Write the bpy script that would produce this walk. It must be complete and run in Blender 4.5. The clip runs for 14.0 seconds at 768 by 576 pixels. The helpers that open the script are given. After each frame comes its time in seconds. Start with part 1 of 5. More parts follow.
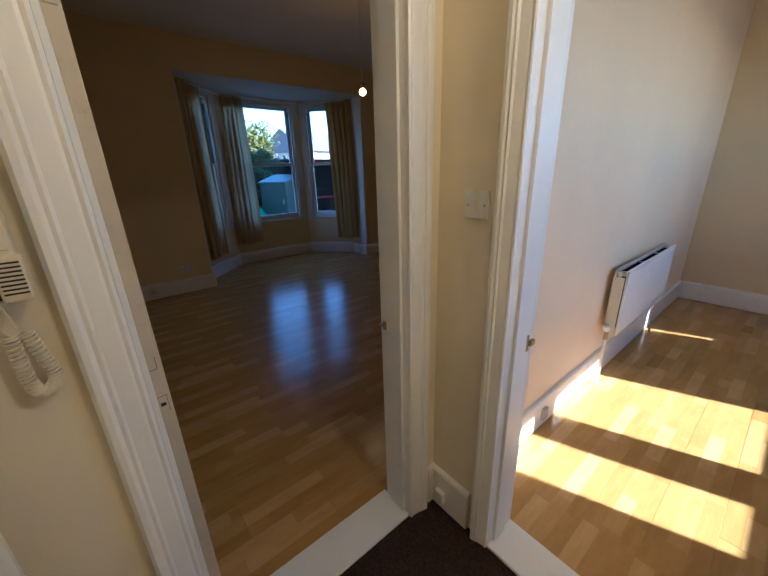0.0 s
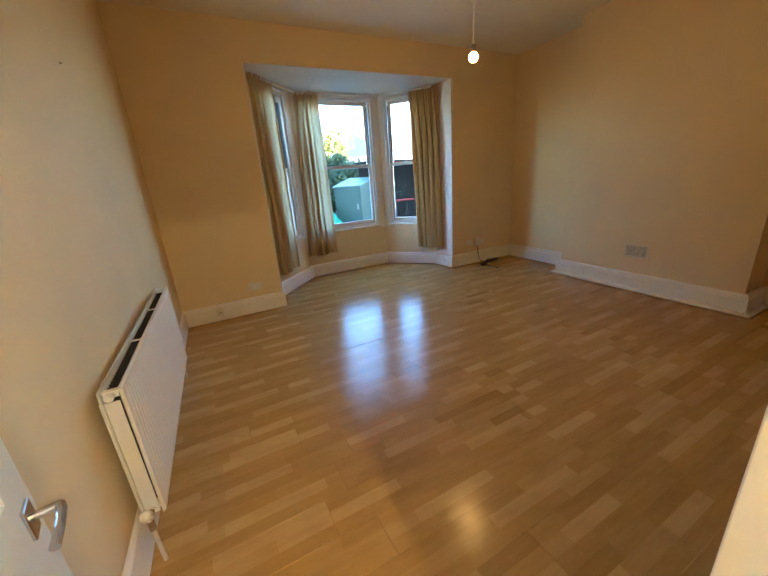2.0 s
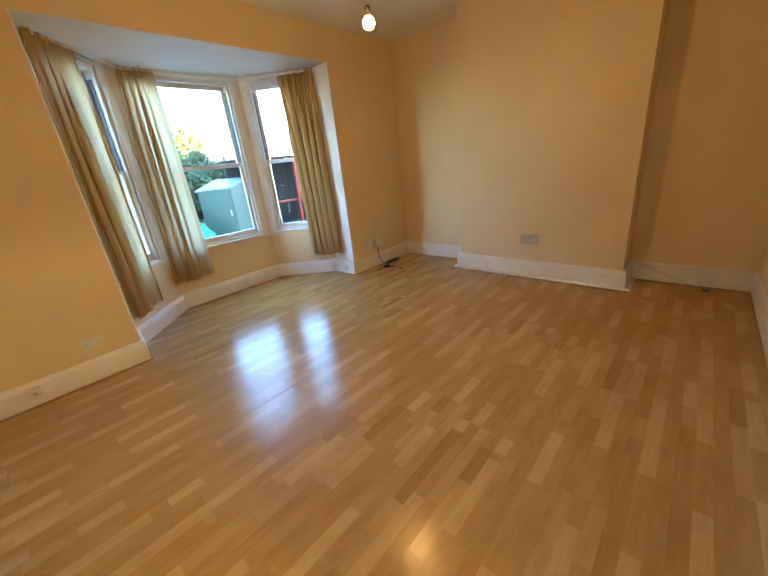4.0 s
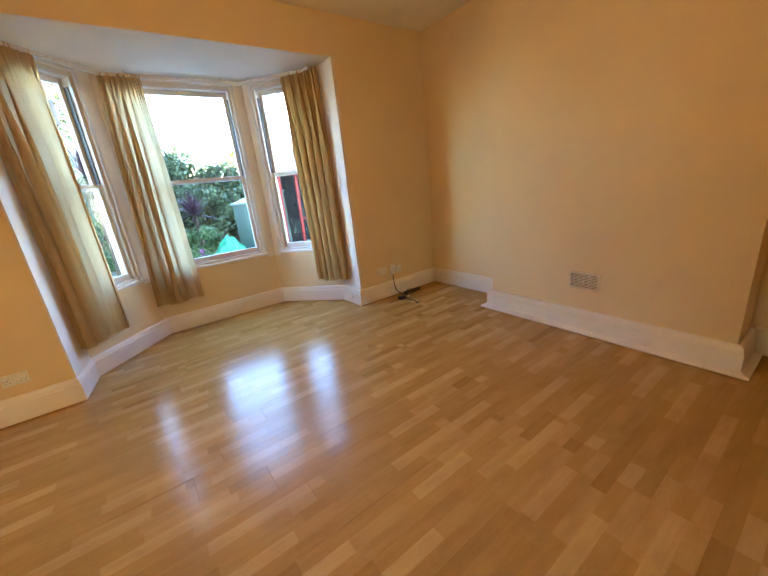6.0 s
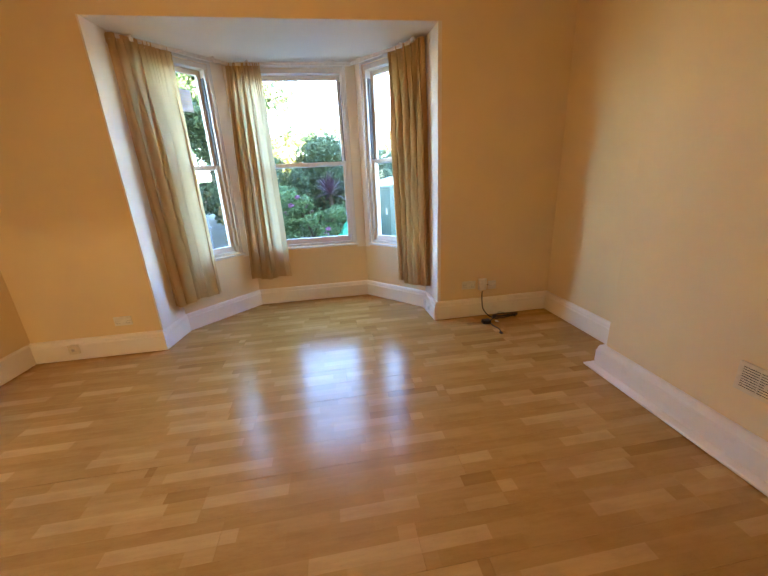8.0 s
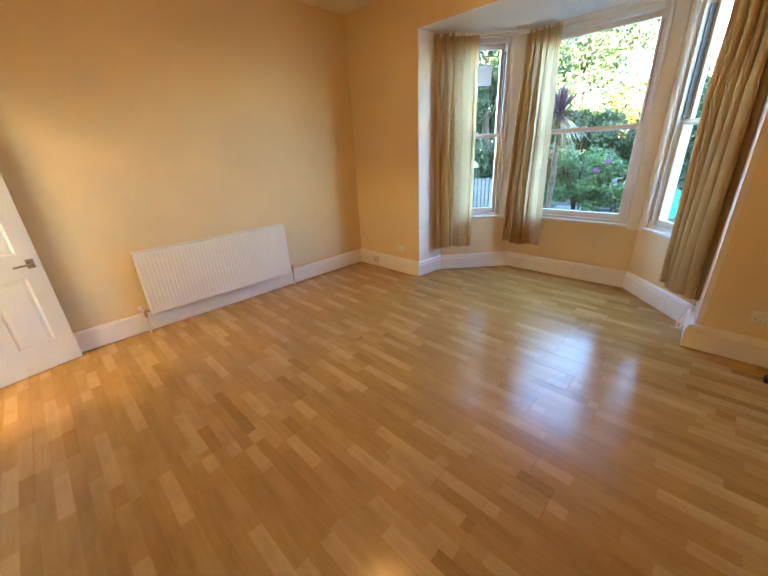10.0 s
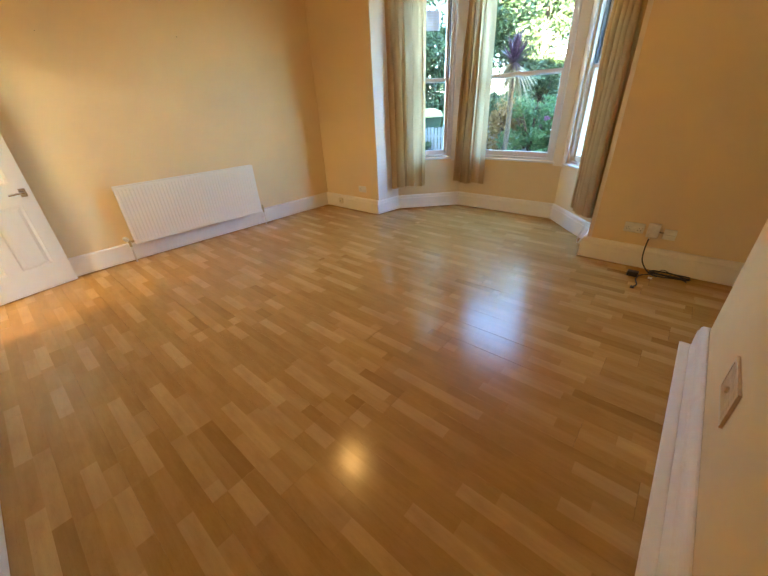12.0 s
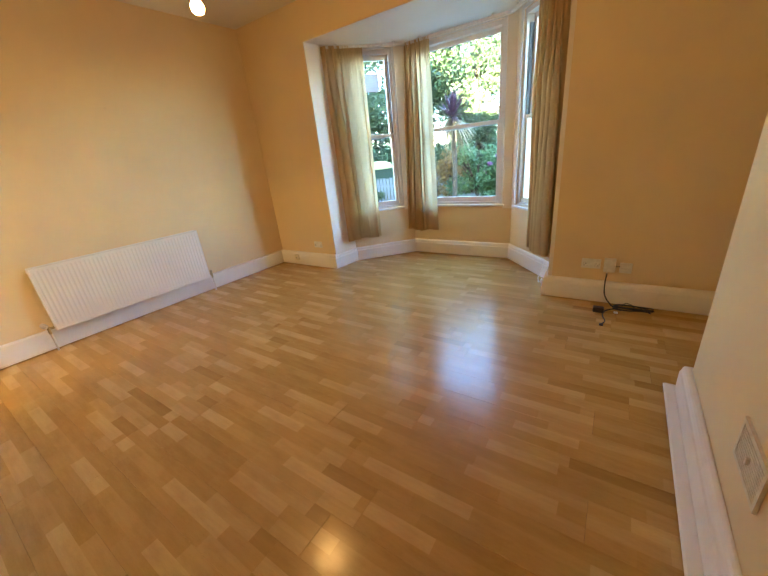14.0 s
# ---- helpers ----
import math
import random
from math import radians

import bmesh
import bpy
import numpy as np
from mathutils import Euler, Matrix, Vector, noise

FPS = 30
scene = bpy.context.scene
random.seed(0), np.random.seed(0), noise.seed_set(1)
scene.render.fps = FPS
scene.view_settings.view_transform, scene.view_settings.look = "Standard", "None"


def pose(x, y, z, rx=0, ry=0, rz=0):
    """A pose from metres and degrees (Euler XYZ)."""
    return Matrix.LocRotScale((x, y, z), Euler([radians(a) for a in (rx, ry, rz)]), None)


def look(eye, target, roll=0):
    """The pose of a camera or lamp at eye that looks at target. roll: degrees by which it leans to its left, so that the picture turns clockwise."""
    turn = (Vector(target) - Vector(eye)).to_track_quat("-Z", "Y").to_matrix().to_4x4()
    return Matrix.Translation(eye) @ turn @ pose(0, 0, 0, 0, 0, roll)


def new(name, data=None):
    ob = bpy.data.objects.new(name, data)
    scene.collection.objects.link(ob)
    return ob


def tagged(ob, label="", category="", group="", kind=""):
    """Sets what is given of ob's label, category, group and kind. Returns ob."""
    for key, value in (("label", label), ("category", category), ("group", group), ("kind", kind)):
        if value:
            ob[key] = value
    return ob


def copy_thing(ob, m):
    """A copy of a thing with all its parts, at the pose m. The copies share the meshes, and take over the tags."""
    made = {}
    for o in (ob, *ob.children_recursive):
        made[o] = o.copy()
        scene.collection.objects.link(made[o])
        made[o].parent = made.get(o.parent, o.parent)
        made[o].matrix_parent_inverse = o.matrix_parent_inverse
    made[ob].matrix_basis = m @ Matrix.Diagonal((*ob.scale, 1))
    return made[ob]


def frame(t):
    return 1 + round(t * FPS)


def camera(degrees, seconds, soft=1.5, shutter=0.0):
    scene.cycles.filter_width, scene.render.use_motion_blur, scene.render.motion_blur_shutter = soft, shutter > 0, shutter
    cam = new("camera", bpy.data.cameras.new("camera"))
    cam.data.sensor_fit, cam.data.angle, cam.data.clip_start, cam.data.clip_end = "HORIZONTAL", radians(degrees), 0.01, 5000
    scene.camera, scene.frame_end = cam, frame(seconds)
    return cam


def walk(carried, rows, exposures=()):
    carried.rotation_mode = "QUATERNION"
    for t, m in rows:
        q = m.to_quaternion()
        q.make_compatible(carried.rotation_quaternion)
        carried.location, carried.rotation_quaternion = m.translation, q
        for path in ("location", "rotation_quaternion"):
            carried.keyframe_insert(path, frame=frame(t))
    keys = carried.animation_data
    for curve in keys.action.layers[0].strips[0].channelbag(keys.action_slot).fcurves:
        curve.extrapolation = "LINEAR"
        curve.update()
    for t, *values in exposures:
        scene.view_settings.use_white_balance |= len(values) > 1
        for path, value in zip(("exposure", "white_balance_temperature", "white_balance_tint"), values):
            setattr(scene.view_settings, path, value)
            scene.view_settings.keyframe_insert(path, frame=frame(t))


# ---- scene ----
cam = camera(97.6, 14.0)
PATH = [
    (0, (-0.109, -0.573, 1.444), (1.076, 0.903, 0.796), -1.8),
    (0.5, (-0.075, -0.429, 1.455), (0.986, 1.143, 0.819), -2.2),
    (1, (0.05, -0.231, 1.465), (0.889, 1.48, 0.861), -2.3),
    (1.5, (0.128, 0.046, 1.448), (0.93, 1.776, 0.846), -3.2),
    (2, (0.201, 0.304, 1.437), (1.056, 2.002, 0.815), -4.3),
    (2.5, (0.293, 0.504, 1.42), (1.242, 2.146, 0.784), -4.3),
    (3, (0.345, 0.745, 1.444), (1.633, 2.132, 0.797), -4.7),
    (3.5, (0.394, 0.847, 1.461), (1.845, 2.037, 0.769), -5.9),
    (3.7, (0.394, 0.866, 1.473), (1.802, 2.102, 0.772), -6.0),
    (5.8, (1.406, 1.09, 1.369), (2.604, 2.576, 0.773), -6.5),
    (6, (1.547, 1.061, 1.392), (2.632, 2.633, 0.801), -6.2),
    (6.5, (1.785, 1.126, 1.4), (2.713, 2.811, 0.853), -5.9),
    (7, (2.007, 1.243, 1.431), (2.727, 3.036, 0.913), -5.6),
    (7.5, (2.294, 1.233, 1.443), (2.74, 3.109, 0.909), -4.2),
    (8, (2.505, 1.257, 1.438), (2.782, 3.14, 0.822), -2.8),
    (8.5, (2.693, 1.361, 1.481), (2.673, 3.234, 0.779), -3.3),
    (9, (2.865, 1.345, 1.535), (2.316, 3.135, 0.832), -3.1),
    (9.2, (2.982, 1.33, 1.555), (2.192, 3.027, 0.85), -3.2),
    (11.3, (3.932, 0.876, 1.402), (2.488, 1.948, 0.528), -4.4),
    (11.5, (3.979, 0.852, 1.387), (2.628, 1.994, 0.454), -4.3),
    (12, (4.068, 0.864, 1.389), (2.897, 2.173, 0.432), -2.9),
    (12.5, (4.135, 0.89, 1.393), (2.824, 2.119, 0.515), -3.4),
    (13, (4.109, 0.791, 1.4), (2.768, 2.007, 0.551), -4.5),
    (13.5, (4.068, 0.852, 1.39), (2.87, 2.235, 0.582), -5.4),
    (14, (3.962, 1.111, 1.413), (2.886, 2.628, 0.676), -6.0),
]
EXPOSURES = [(0.0, 2.46, 4650, 12), (0.6, 2.46, 4650, 10), (1.0, 2.80, 5000, 4), (1.5, 3.80, 5450, 5), (2.0, 4.86, 5950, 4), (3.0, 5.44, 6350, 4), (3.7, 5.48, 6300, 4), (6.0, 5.50, 6850, 12), (9.0, 5.46, 6850, 13), (11.5, 5.48, 6650, 4), (12.5, 5.48, 6650, 4), (14.0, 5.52, 6700, 6)]
walk(cam, [(t, look(eye, target, roll)) for t, eye, target, roll in PATH], exposures=EXPOSURES)

# ---------------------------------------------------------------- world, sun, lamps
SUN_AZ = Vector((0.34, -0.94, 0)).normalized()      # where the sun stands, in plan
SUN_EL = radians(27)
world = bpy.data.worlds.new("sky")
scene.world = world
world.use_nodes = True
wn = world.node_tree.nodes
sky = wn.new("ShaderNodeTexSky")
sky.sky_type = "NISHITA"
sky.sun_disc = False
sky.sun_elevation = SUN_EL
sky.sun_rotation = math.atan2(SUN_AZ.x, SUN_AZ.y)
sky.air_density, sky.dust_density, sky.ozone_density = 1.0, 0.2, 4.8
wn["Background"].inputs["Strength"].default_value = 0.15
world.node_tree.links.new(sky.outputs["Color"], wn["Background"].inputs["Color"])


def lamp(name, kind, m, energy, colour, **kw):
    d = bpy.data.lights.new(name, kind)
    d.energy, d.color = energy, colour
    if "angle" in kw:
        d.angle = kw["angle"]
    if "radius" in kw:
        d.shadow_soft_size = kw["radius"]
    if "size" in kw:
        d.shape, d.size, d.size_y = "RECTANGLE", kw["size"][0], kw["size"][1]
    ob = new(name, d)
    ob.matrix_world = m
    return ob


sun_to = SUN_AZ * math.cos(SUN_EL) + Vector((0, 0, math.sin(SUN_EL)))
lamp("sun", "SUN", look(sun_to * 20, (0, 0, 0)), 5.0, (1.0, 0.93, 0.82), angle=radians(0.55))
BULB = Vector((2.085, 2.394, 2.19))
lamp("bulb_light", "POINT", pose(*BULB), 0.45, (1.0, 0.54, 0.17), radius=0.045)
HALL_BULB = Vector((0.52, -0.95, 2.25))
lamp("hall_bulb_light", "POINT", pose(*HALL_BULB), 4.5, (1.0, 0.74, 0.40), radius=0.04)

# ---------------------------------------------------------------- materials


class Nodes:
    """A small writer of node materials."""

    def __init__(self, name):
        self.mat = bpy.data.materials.new(name)
        self.mat.use_nodes = True
        self.t = self.mat.node_tree
        self.b = self.t.nodes["Principled BSDF"]

    def n(self, kind, **kw):
        node = self.t.nodes.new(kind)
        for k, v in kw.items():
            node.inputs[k.replace("_", " ")].default_value = v
        return node

    def link(self, a, b):
        self.t.links.new(a, b)

    def coords(self):
        return self.t.nodes.new("ShaderNodeTexCoord").outputs["Object"]

    def noise(self, scale, detail=4.0, rough=0.55, vec=None, stretch=None):
        if vec is None:
            vec = self.coords()
        if stretch:
            m = self.n("ShaderNodeMapping")
            m.inputs["Scale"].default_value = stretch
            self.link(vec, m.inputs["Vector"])
            vec = m.outputs["Vector"]
        x = self.n("ShaderNodeTexNoise", Scale=scale, Detail=detail, Roughness=rough)
        self.link(vec, x.inputs["Vector"])
        return x.outputs["Fac"]

    def ramp(self, fac, stops):
        r = self.n("ShaderNodeValToRGB")
        el = r.color_ramp.elements
        while len(el) < len(stops):
            el.new(0.5)
        for e, (p, c) in zip(el, stops):
            e.position, e.color = p, (*c, 1.0)
        self.link(fac, r.inputs["Fac"])
        return r.outputs["Color"]

    def mix(self, a, b, fac, mode="MIX"):
        m = self.t.nodes.new("ShaderNodeMix")
        m.data_type, m.blend_type = "RGBA", mode
        for src, sock in ((fac, m.inputs["Factor"]), (a, m.inputs["A"]), (b, m.inputs["B"])):
            if isinstance(src, (int, float)):
                sock.default_value = src
            elif isinstance(src, tuple):
                sock.default_value = (*src, 1.0)
            else:
                self.link(src, sock)
        return m.outputs["Result"]

    def bump(self, height, strength=0.2, distance=0.002):
        b = self.n("ShaderNodeBump", Strength=strength, Distance=distance)
        self.link(height, b.inputs["Height"])
        self.link(b.outputs["Normal"], self.b.inputs["Normal"])

    def base(self, col):
        if isinstance(col, tuple):
            self.b.inputs["Base Color"].default_value = (*col, 1.0)
        else:
            self.link(col, self.b.inputs["Base Color"])

    def set(self, **kw):
        for k, v in kw.items():
            s = self.b.inputs[k.replace("_", " ")]
            if isinstance(v, (int, float, tuple)):
                s.default_value = v
            else:
                self.link(v, s)
        return self.mat


def paint(name, col, vary=0.05, rough=0.6, bump=0.15, scale=1.0, dirt=None, dirt_amount=0.3):
    """Rolled or brushed paint: broad patchiness, fine stipple, and a little dirt."""
    k = Nodes(name)
    dark = tuple(c * (1 - vary * 2) for c in col)
    lite = tuple(min(1, c * (1 + vary)) for c in col)
    c = k.ramp(k.noise(1.3 * scale, 5), [(0.3, dark), (0.7, lite)])
    if dirt:
        spots = k.ramp(k.noise(9 * scale, 8, 0.7), [(0.58, (0, 0, 0)), (0.78, (1, 1, 1))])
        bw = k.n("ShaderNodeMath")
        bw.operation = "MULTIPLY"
        k.link(spots, bw.inputs[0])
        bw.inputs[1].default_value = dirt_amount
        c = k.mix(c, dirt, bw.outputs[0])
    k.base(c)
    k.bump(k.noise(260 * scale, 3), bump, 0.0015)
    r = k.n("ShaderNodeMapRange")
    r.inputs["To Min"].default_value, r.inputs["To Max"].default_value = rough * 0.85, min(1, rough * 1.15)
    k.link(k.noise(6 * scale, 4), r.inputs["Value"])
    return k.set(Roughness=r.outputs["Result"])


def plain(name, col, rough=0.5, metal=0.0, scale=30, vary=0.06, bump=0.05):
    k = Nodes(name)
    k.base(k.ramp(k.noise(scale, 4), [(0.3, tuple(c * (1 - vary * 2) for c in col)), (0.7, tuple(min(1, c * (1 + vary)) for c in col))]))
    k.bump(k.noise(scale * 8, 2), bump, 0.001)
    return k.set(Roughness=rough, Metallic=metal)


def laminate():
    """Three-strip beech laminate: every strip its own tone, long grain, satin lacquer."""
    k = Nodes("beech_laminate")
    geo = k.t.nodes.new("ShaderNodeNewGeometry")
    info = k.t.nodes.new("ShaderNodeObjectInfo")
    tone = k.ramp(geo.outputs["Random Per Island"], [(0.0, (0.415, 0.232, 0.062)), (0.14, (0.470, 0.270, 0.076)), (0.58, (0.520, 0.308, 0.092)), (0.74, (0.555, 0.340, 0.110)), (0.86, (0.610, 0.386, 0.136)), (1.0, (0.645, 0.416, 0.155))])
    board = k.ramp(info.outputs["Random"], [(0.0, (0.90, 0.88, 0.86)), (1.0, (1.0, 1.0, 1.0))])
    c = k.mix(tone, board, 1.0, "MULTIPLY")
    grain = k.noise(16, 6, 0.6, stretch=(0.22, 2.2, 1.0))
    c = k.mix(c, k.ramp(grain, [(0.35, (0.78, 0.73, 0.66)), (0.62, (1, 1, 1))]), 0.42, "MULTIPLY")
    figure = k.noise(5.5, 5, 0.7, stretch=(0.5, 1.4, 1.0))
    c = k.mix(c, k.ramp(figure, [(0.34, (0.78, 0.72, 0.64)), (0.52, (1, 1, 1))]), 0.5, "MULTIPLY")
    fleck = k.noise(210, 2, 0.5, stretch=(0.25, 1.6, 1.0))
    c = k.mix(c, k.ramp(fleck, [(0.60, (1, 1, 1)), (0.72, (0.72, 0.66, 0.6))]), 0.4, "MULTIPLY")
    k.base(c)
    r = k.n("ShaderNodeMapRange")
    r.inputs["To Min"].default_value, r.inputs["To Max"].default_value = 0.17, 0.25
    k.link(k.noise(2.2, 6, 0.65), r.inputs["Value"])
    k.bump(k.noise(3.5, 3), 0.10, 0.004)
    return k.set(Roughness=r.outputs["Result"], Specular_IOR_Level=0.44)


def cloth(name, col, thin=0.30, through_col=None):
    k = Nodes(name)
    uv = k.coords()
    weave = k.n("ShaderNodeTexWave", Scale=420.0, Distortion=1.0)
    weave.bands_direction = "Z"
    k.link(uv, weave.inputs["Vector"])
    c = k.mix(k.ramp(k.noise(3, 4), [(0.3, tuple(x * 0.86 for x in col)), (0.7, col)]), k.ramp(weave.outputs["Fac"], [(0, (0.86, 0.84, 0.8)), (1, (1, 1, 1))]), 0.5, "MULTIPLY")
    k.base(c)
    k.bump(k.noise(400, 2), 0.25, 0.001)
    k.set(Roughness=0.9, Specular_IOR_Level=0.15)
    tr = k.t.nodes.new("ShaderNodeBsdfTranslucent")
    if through_col:
        tr.inputs["Color"].default_value = (*through_col, 1.0)
    else:
        k.link(c, tr.inputs["Color"])
    ms = k.t.nodes.new("ShaderNodeMixShader")
    ms.inputs[0].default_value = thin
    k.link(k.b.outputs[0], ms.inputs[1])
    k.link(tr.outputs[0], ms.inputs[2])
    k.link(ms.outputs[0], k.t.nodes["Material Output"].inputs["Surface"])
    return k.mat


def glass(name):
    k = Nodes(name)
    lw = k.n("ShaderNodeLayerWeight", Blend=0.5)
    pw, am = k.t.nodes.new("ShaderNodeMath"), k.t.nodes.new("ShaderNodeMath")
    pw.operation, am.operation = "POWER", "MULTIPLY_ADD"
    pw.inputs[1].default_value = 5.0
    am.inputs[1].default_value, am.inputs[2].default_value = 0.5, 0.02
    k.link(lw.outputs["Facing"], pw.inputs[0])
    k.link(pw.outputs[0], am.inputs[0])
    tr, gl = k.t.nodes.new("ShaderNodeBsdfTransparent"), k.n("ShaderNodeBsdfGlossy", Roughness=0.02)
    tr.inputs["Color"].default_value = (0.95, 0.98, 0.97, 1)
    ms = k.t.nodes.new("ShaderNodeMixShader")
    k.link(am.outputs[0], ms.inputs[0])
    k.link(tr.outputs[0], ms.inputs[1])
    k.link(gl.outputs[0], ms.inputs[2])
    k.link(ms.outputs[0], k.t.nodes["Material Output"].inputs["Surface"])
    return k.mat


def glow(name, col, strength):
    k = Nodes(name)
    k.base(col)
    return k.set(Emission_Color=(*col, 1.0), Emission_Strength=strength)


def leafy(name, dark, lite, glossy=0.45):
    k = Nodes(name)
    geo = k.t.nodes.new("ShaderNodeNewGeometry")
    c = k.ramp(geo.outputs["Random Per Island"], [(0.0, dark), (1.0, lite)])
    c = k.mix(c, k.ramp(k.noise(2.0, 4), [(0.35, (0.6, 0.62, 0.55)), (0.7, (1, 1, 1))]), 0.7, "MULTIPLY")
    k.base(c)
    k.set(Roughness=glossy)
    tr = k.t.nodes.new("ShaderNodeBsdfTranslucent")
    k.link(c, tr.inputs["Color"])
    ms = k.t.nodes.new("ShaderNodeMixShader")
    ms.inputs[0].default_value = 0.35
    k.link(k.b.outputs[0], ms.inputs[1])
    k.link(tr.outputs[0], ms.inputs[2])
    k.link(ms.outputs[0], k.t.nodes["Material Output"].inputs["Surface"])
    return k.mat


WALL = paint("cream_wall_paint", (0.76, 0.590, 0.345), 0.025, 0.62, 0.12)
HALL_WALL = paint("magnolia_wall_paint", (0.83, 0.735, 0.54), 0.03, 0.6, 0.12)
R2_WALL = paint("pale_peach_wall_paint", (0.88, 0.665, 0.43), 0.03, 0.6, 0.12)
CEIL = paint("white_ceiling_paint", (0.80, 0.755, 0.68), 0.03, 0.8, 0.2)
REVEAL = paint("white_reveal_paint", (0.78, 0.715, 0.63), 0.03, 0.55, 0.12)
GLOSS = paint("white_gloss_paint", (0.88, 0.87, 0.85), 0.03, 0.34, 0.06, 1.0, (0.45, 0.38, 0.28), 0.18)
DOORPAINT = paint("white_door_paint", (0.80, 0.78, 0.70), 0.02, 0.42, 0.06, 1.0, (0.5, 0.42, 0.3), 0.1)
SKIRTPAINT = paint("aged_white_skirting_paint", (0.82, 0.765, 0.69), 0.03, 0.36, 0.06, 1.0, (0.42, 0.34, 0.25), 0.25)
EDGEPAINT = paint("worn_cream_paint", (0.66, 0.55, 0.38), 0.06, 0.5, 0.15, 3.0, (0.30, 0.22, 0.14), 0.5)
SASH = paint("white_sash_paint", (0.72, 0.705, 0.67), 0.02, 0.35, 0.05)
RADPAINT = paint("white_radiator_enamel", (0.80, 0.78, 0.72), 0.02, 0.35, 0.04, 1.0, (0.55, 0.47, 0.36), 0.12)
PLASTIC = plain("white_plastic", (0.76, 0.74, 0.68), 0.35)
OLDPLASTIC = plain("aged_cream_plastic", (0.72, 0.65, 0.50), 0.4)
GREYPLASTIC = plain("grey_plastic", (0.45, 0.42, 0.38), 0.45)
BLACK = plain("black_plastic", (0.02, 0.02, 0.022), 0.4)
SEAL = plain("dark_grey_seal", (0.10, 0.105, 0.11), 0.5)
DARKGAP = plain("dark_gap", (0.03, 0.025, 0.02), 0.8)
CHROME = plain("brushed_chrome", (0.62, 0.62, 0.63), 0.25, 1.0)
BRASS = plain("dull_brass", (0.45, 0.36, 0.2), 0.4, 1.0)
COPPER = paint("painted_copper_pipe", (0.70, 0.62, 0.50), 0.06, 0.45, 0.05, 4.0, (0.3, 0.2, 0.12), 0.4)
LAM = laminate()
UNDER = plain("floor_underlay", (0.10, 0.06, 0.035), 0.8)
CARPET = plain("dark_brown_carpet", (0.040, 0.020, 0.011), 1.0, 0.0, 120, 0.4, 0.8)
CURTAIN = cloth("beige_curtain_cloth", (0.53, 0.335, 0.135), 0.36, (0.84, 0.645, 0.365))
GLASS = glass("window_glass")
STONE = paint("rendered_outer_wall", (0.55, 0.52, 0.47), 0.08, 0.85, 0.5)
PAPER = cloth("white_paper", (0.86, 0.87, 0.92))
VENTPAINT = plain("cream_metal_vent", (0.70, 0.60, 0.42), 0.45)

# ---------------------------------------------------------------- mesh helpers


def finish(bm, name, mat, smooth=False):
    bmesh.ops.recalc_face_normals(bm, faces=bm.faces)
    me = bpy.data.meshes.new(name)
    bm.to_mesh(me)
    bm.free()
    me.materials.append(mat)
    if smooth:
        for p in me.polygons:
            p.use_smooth = True
    return me


def part(name, bm, material, parent=None, label="", smooth=False):
    ob = new(name, finish(bm, name, material, smooth))
    if parent is not None:
        ob.parent = parent
    return tagged(ob, label)


def empty(name, at=(0, 0, 0), turn=0.0):
    e = new(name)
    e.empty_display_size = 0.1
    e.matrix_world = pose(*at, 0, 0, turn)
    return e


def box(bm, x0, x1, y0, y1, z0, z1, bevel=0.0, seg=1, m=None):
    vs = [bm.verts.new((x, y, z)) for z in (z0, z1) for y in (y0, y1) for x in (x0, x1)]
    fs = [bm.faces.new([vs[i] for i in q]) for q in ((0, 2, 3, 1), (4, 5, 7, 6), (0, 1, 5, 4), (2, 6, 7, 3), (0, 4, 6, 2), (1, 3, 7, 5))]
    if bevel:
        es = list({e for f in fs for e in f.edges})
        out = bmesh.ops.bevel(bm, geom=es, offset=bevel, segments=seg, affect="EDGES", profile=0.5)
        vs = list({v for f in out["faces"] for v in f.verts} | {v for v in vs if v.is_valid})
    if m is not None:
        bmesh.ops.transform(bm, matrix=m, verts=[v for v in vs if v.is_valid])
    return vs


def boxbm(*a, **k):
    bm = bmesh.new()
    box(bm, *a, **k)
    return bm


def prism(bm, poly, z0, z1):
    lo = [bm.verts.new((x, y, z0)) for x, y in poly]
    hi = [bm.verts.new((x, y, z1)) for x, y in poly]
    bm.faces.new(lo[::-1])
    bm.faces.new(hi)
    n = len(poly)
    for i in range(n):
        bm.faces.new((lo[i], lo[(i + 1) % n], hi[(i + 1) % n], hi[i]))


def cyl(bm, a, b, r, seg=16, r2=None):
    a, b = Vector(a), Vector(b)
    d = b - a
    q = d.to_track_quat("Z", "Y").to_matrix()
    rings = []
    for p, rr in ((a, r), (b, r if r2 is None else r2)):
        rings.append([bm.verts.new(p + q @ Vector((rr * math.cos(2 * math.pi * i / seg), rr * math.sin(2 * math.pi * i / seg), 0))) for i in range(seg)])
    for i in range(seg):
        j = (i + 1) % seg
        bm.faces.new((rings[0][i], rings[0][j], rings[1][j], rings[1][i]))
    bm.faces.new(rings[0][::-1])
    bm.faces.new(rings[1])


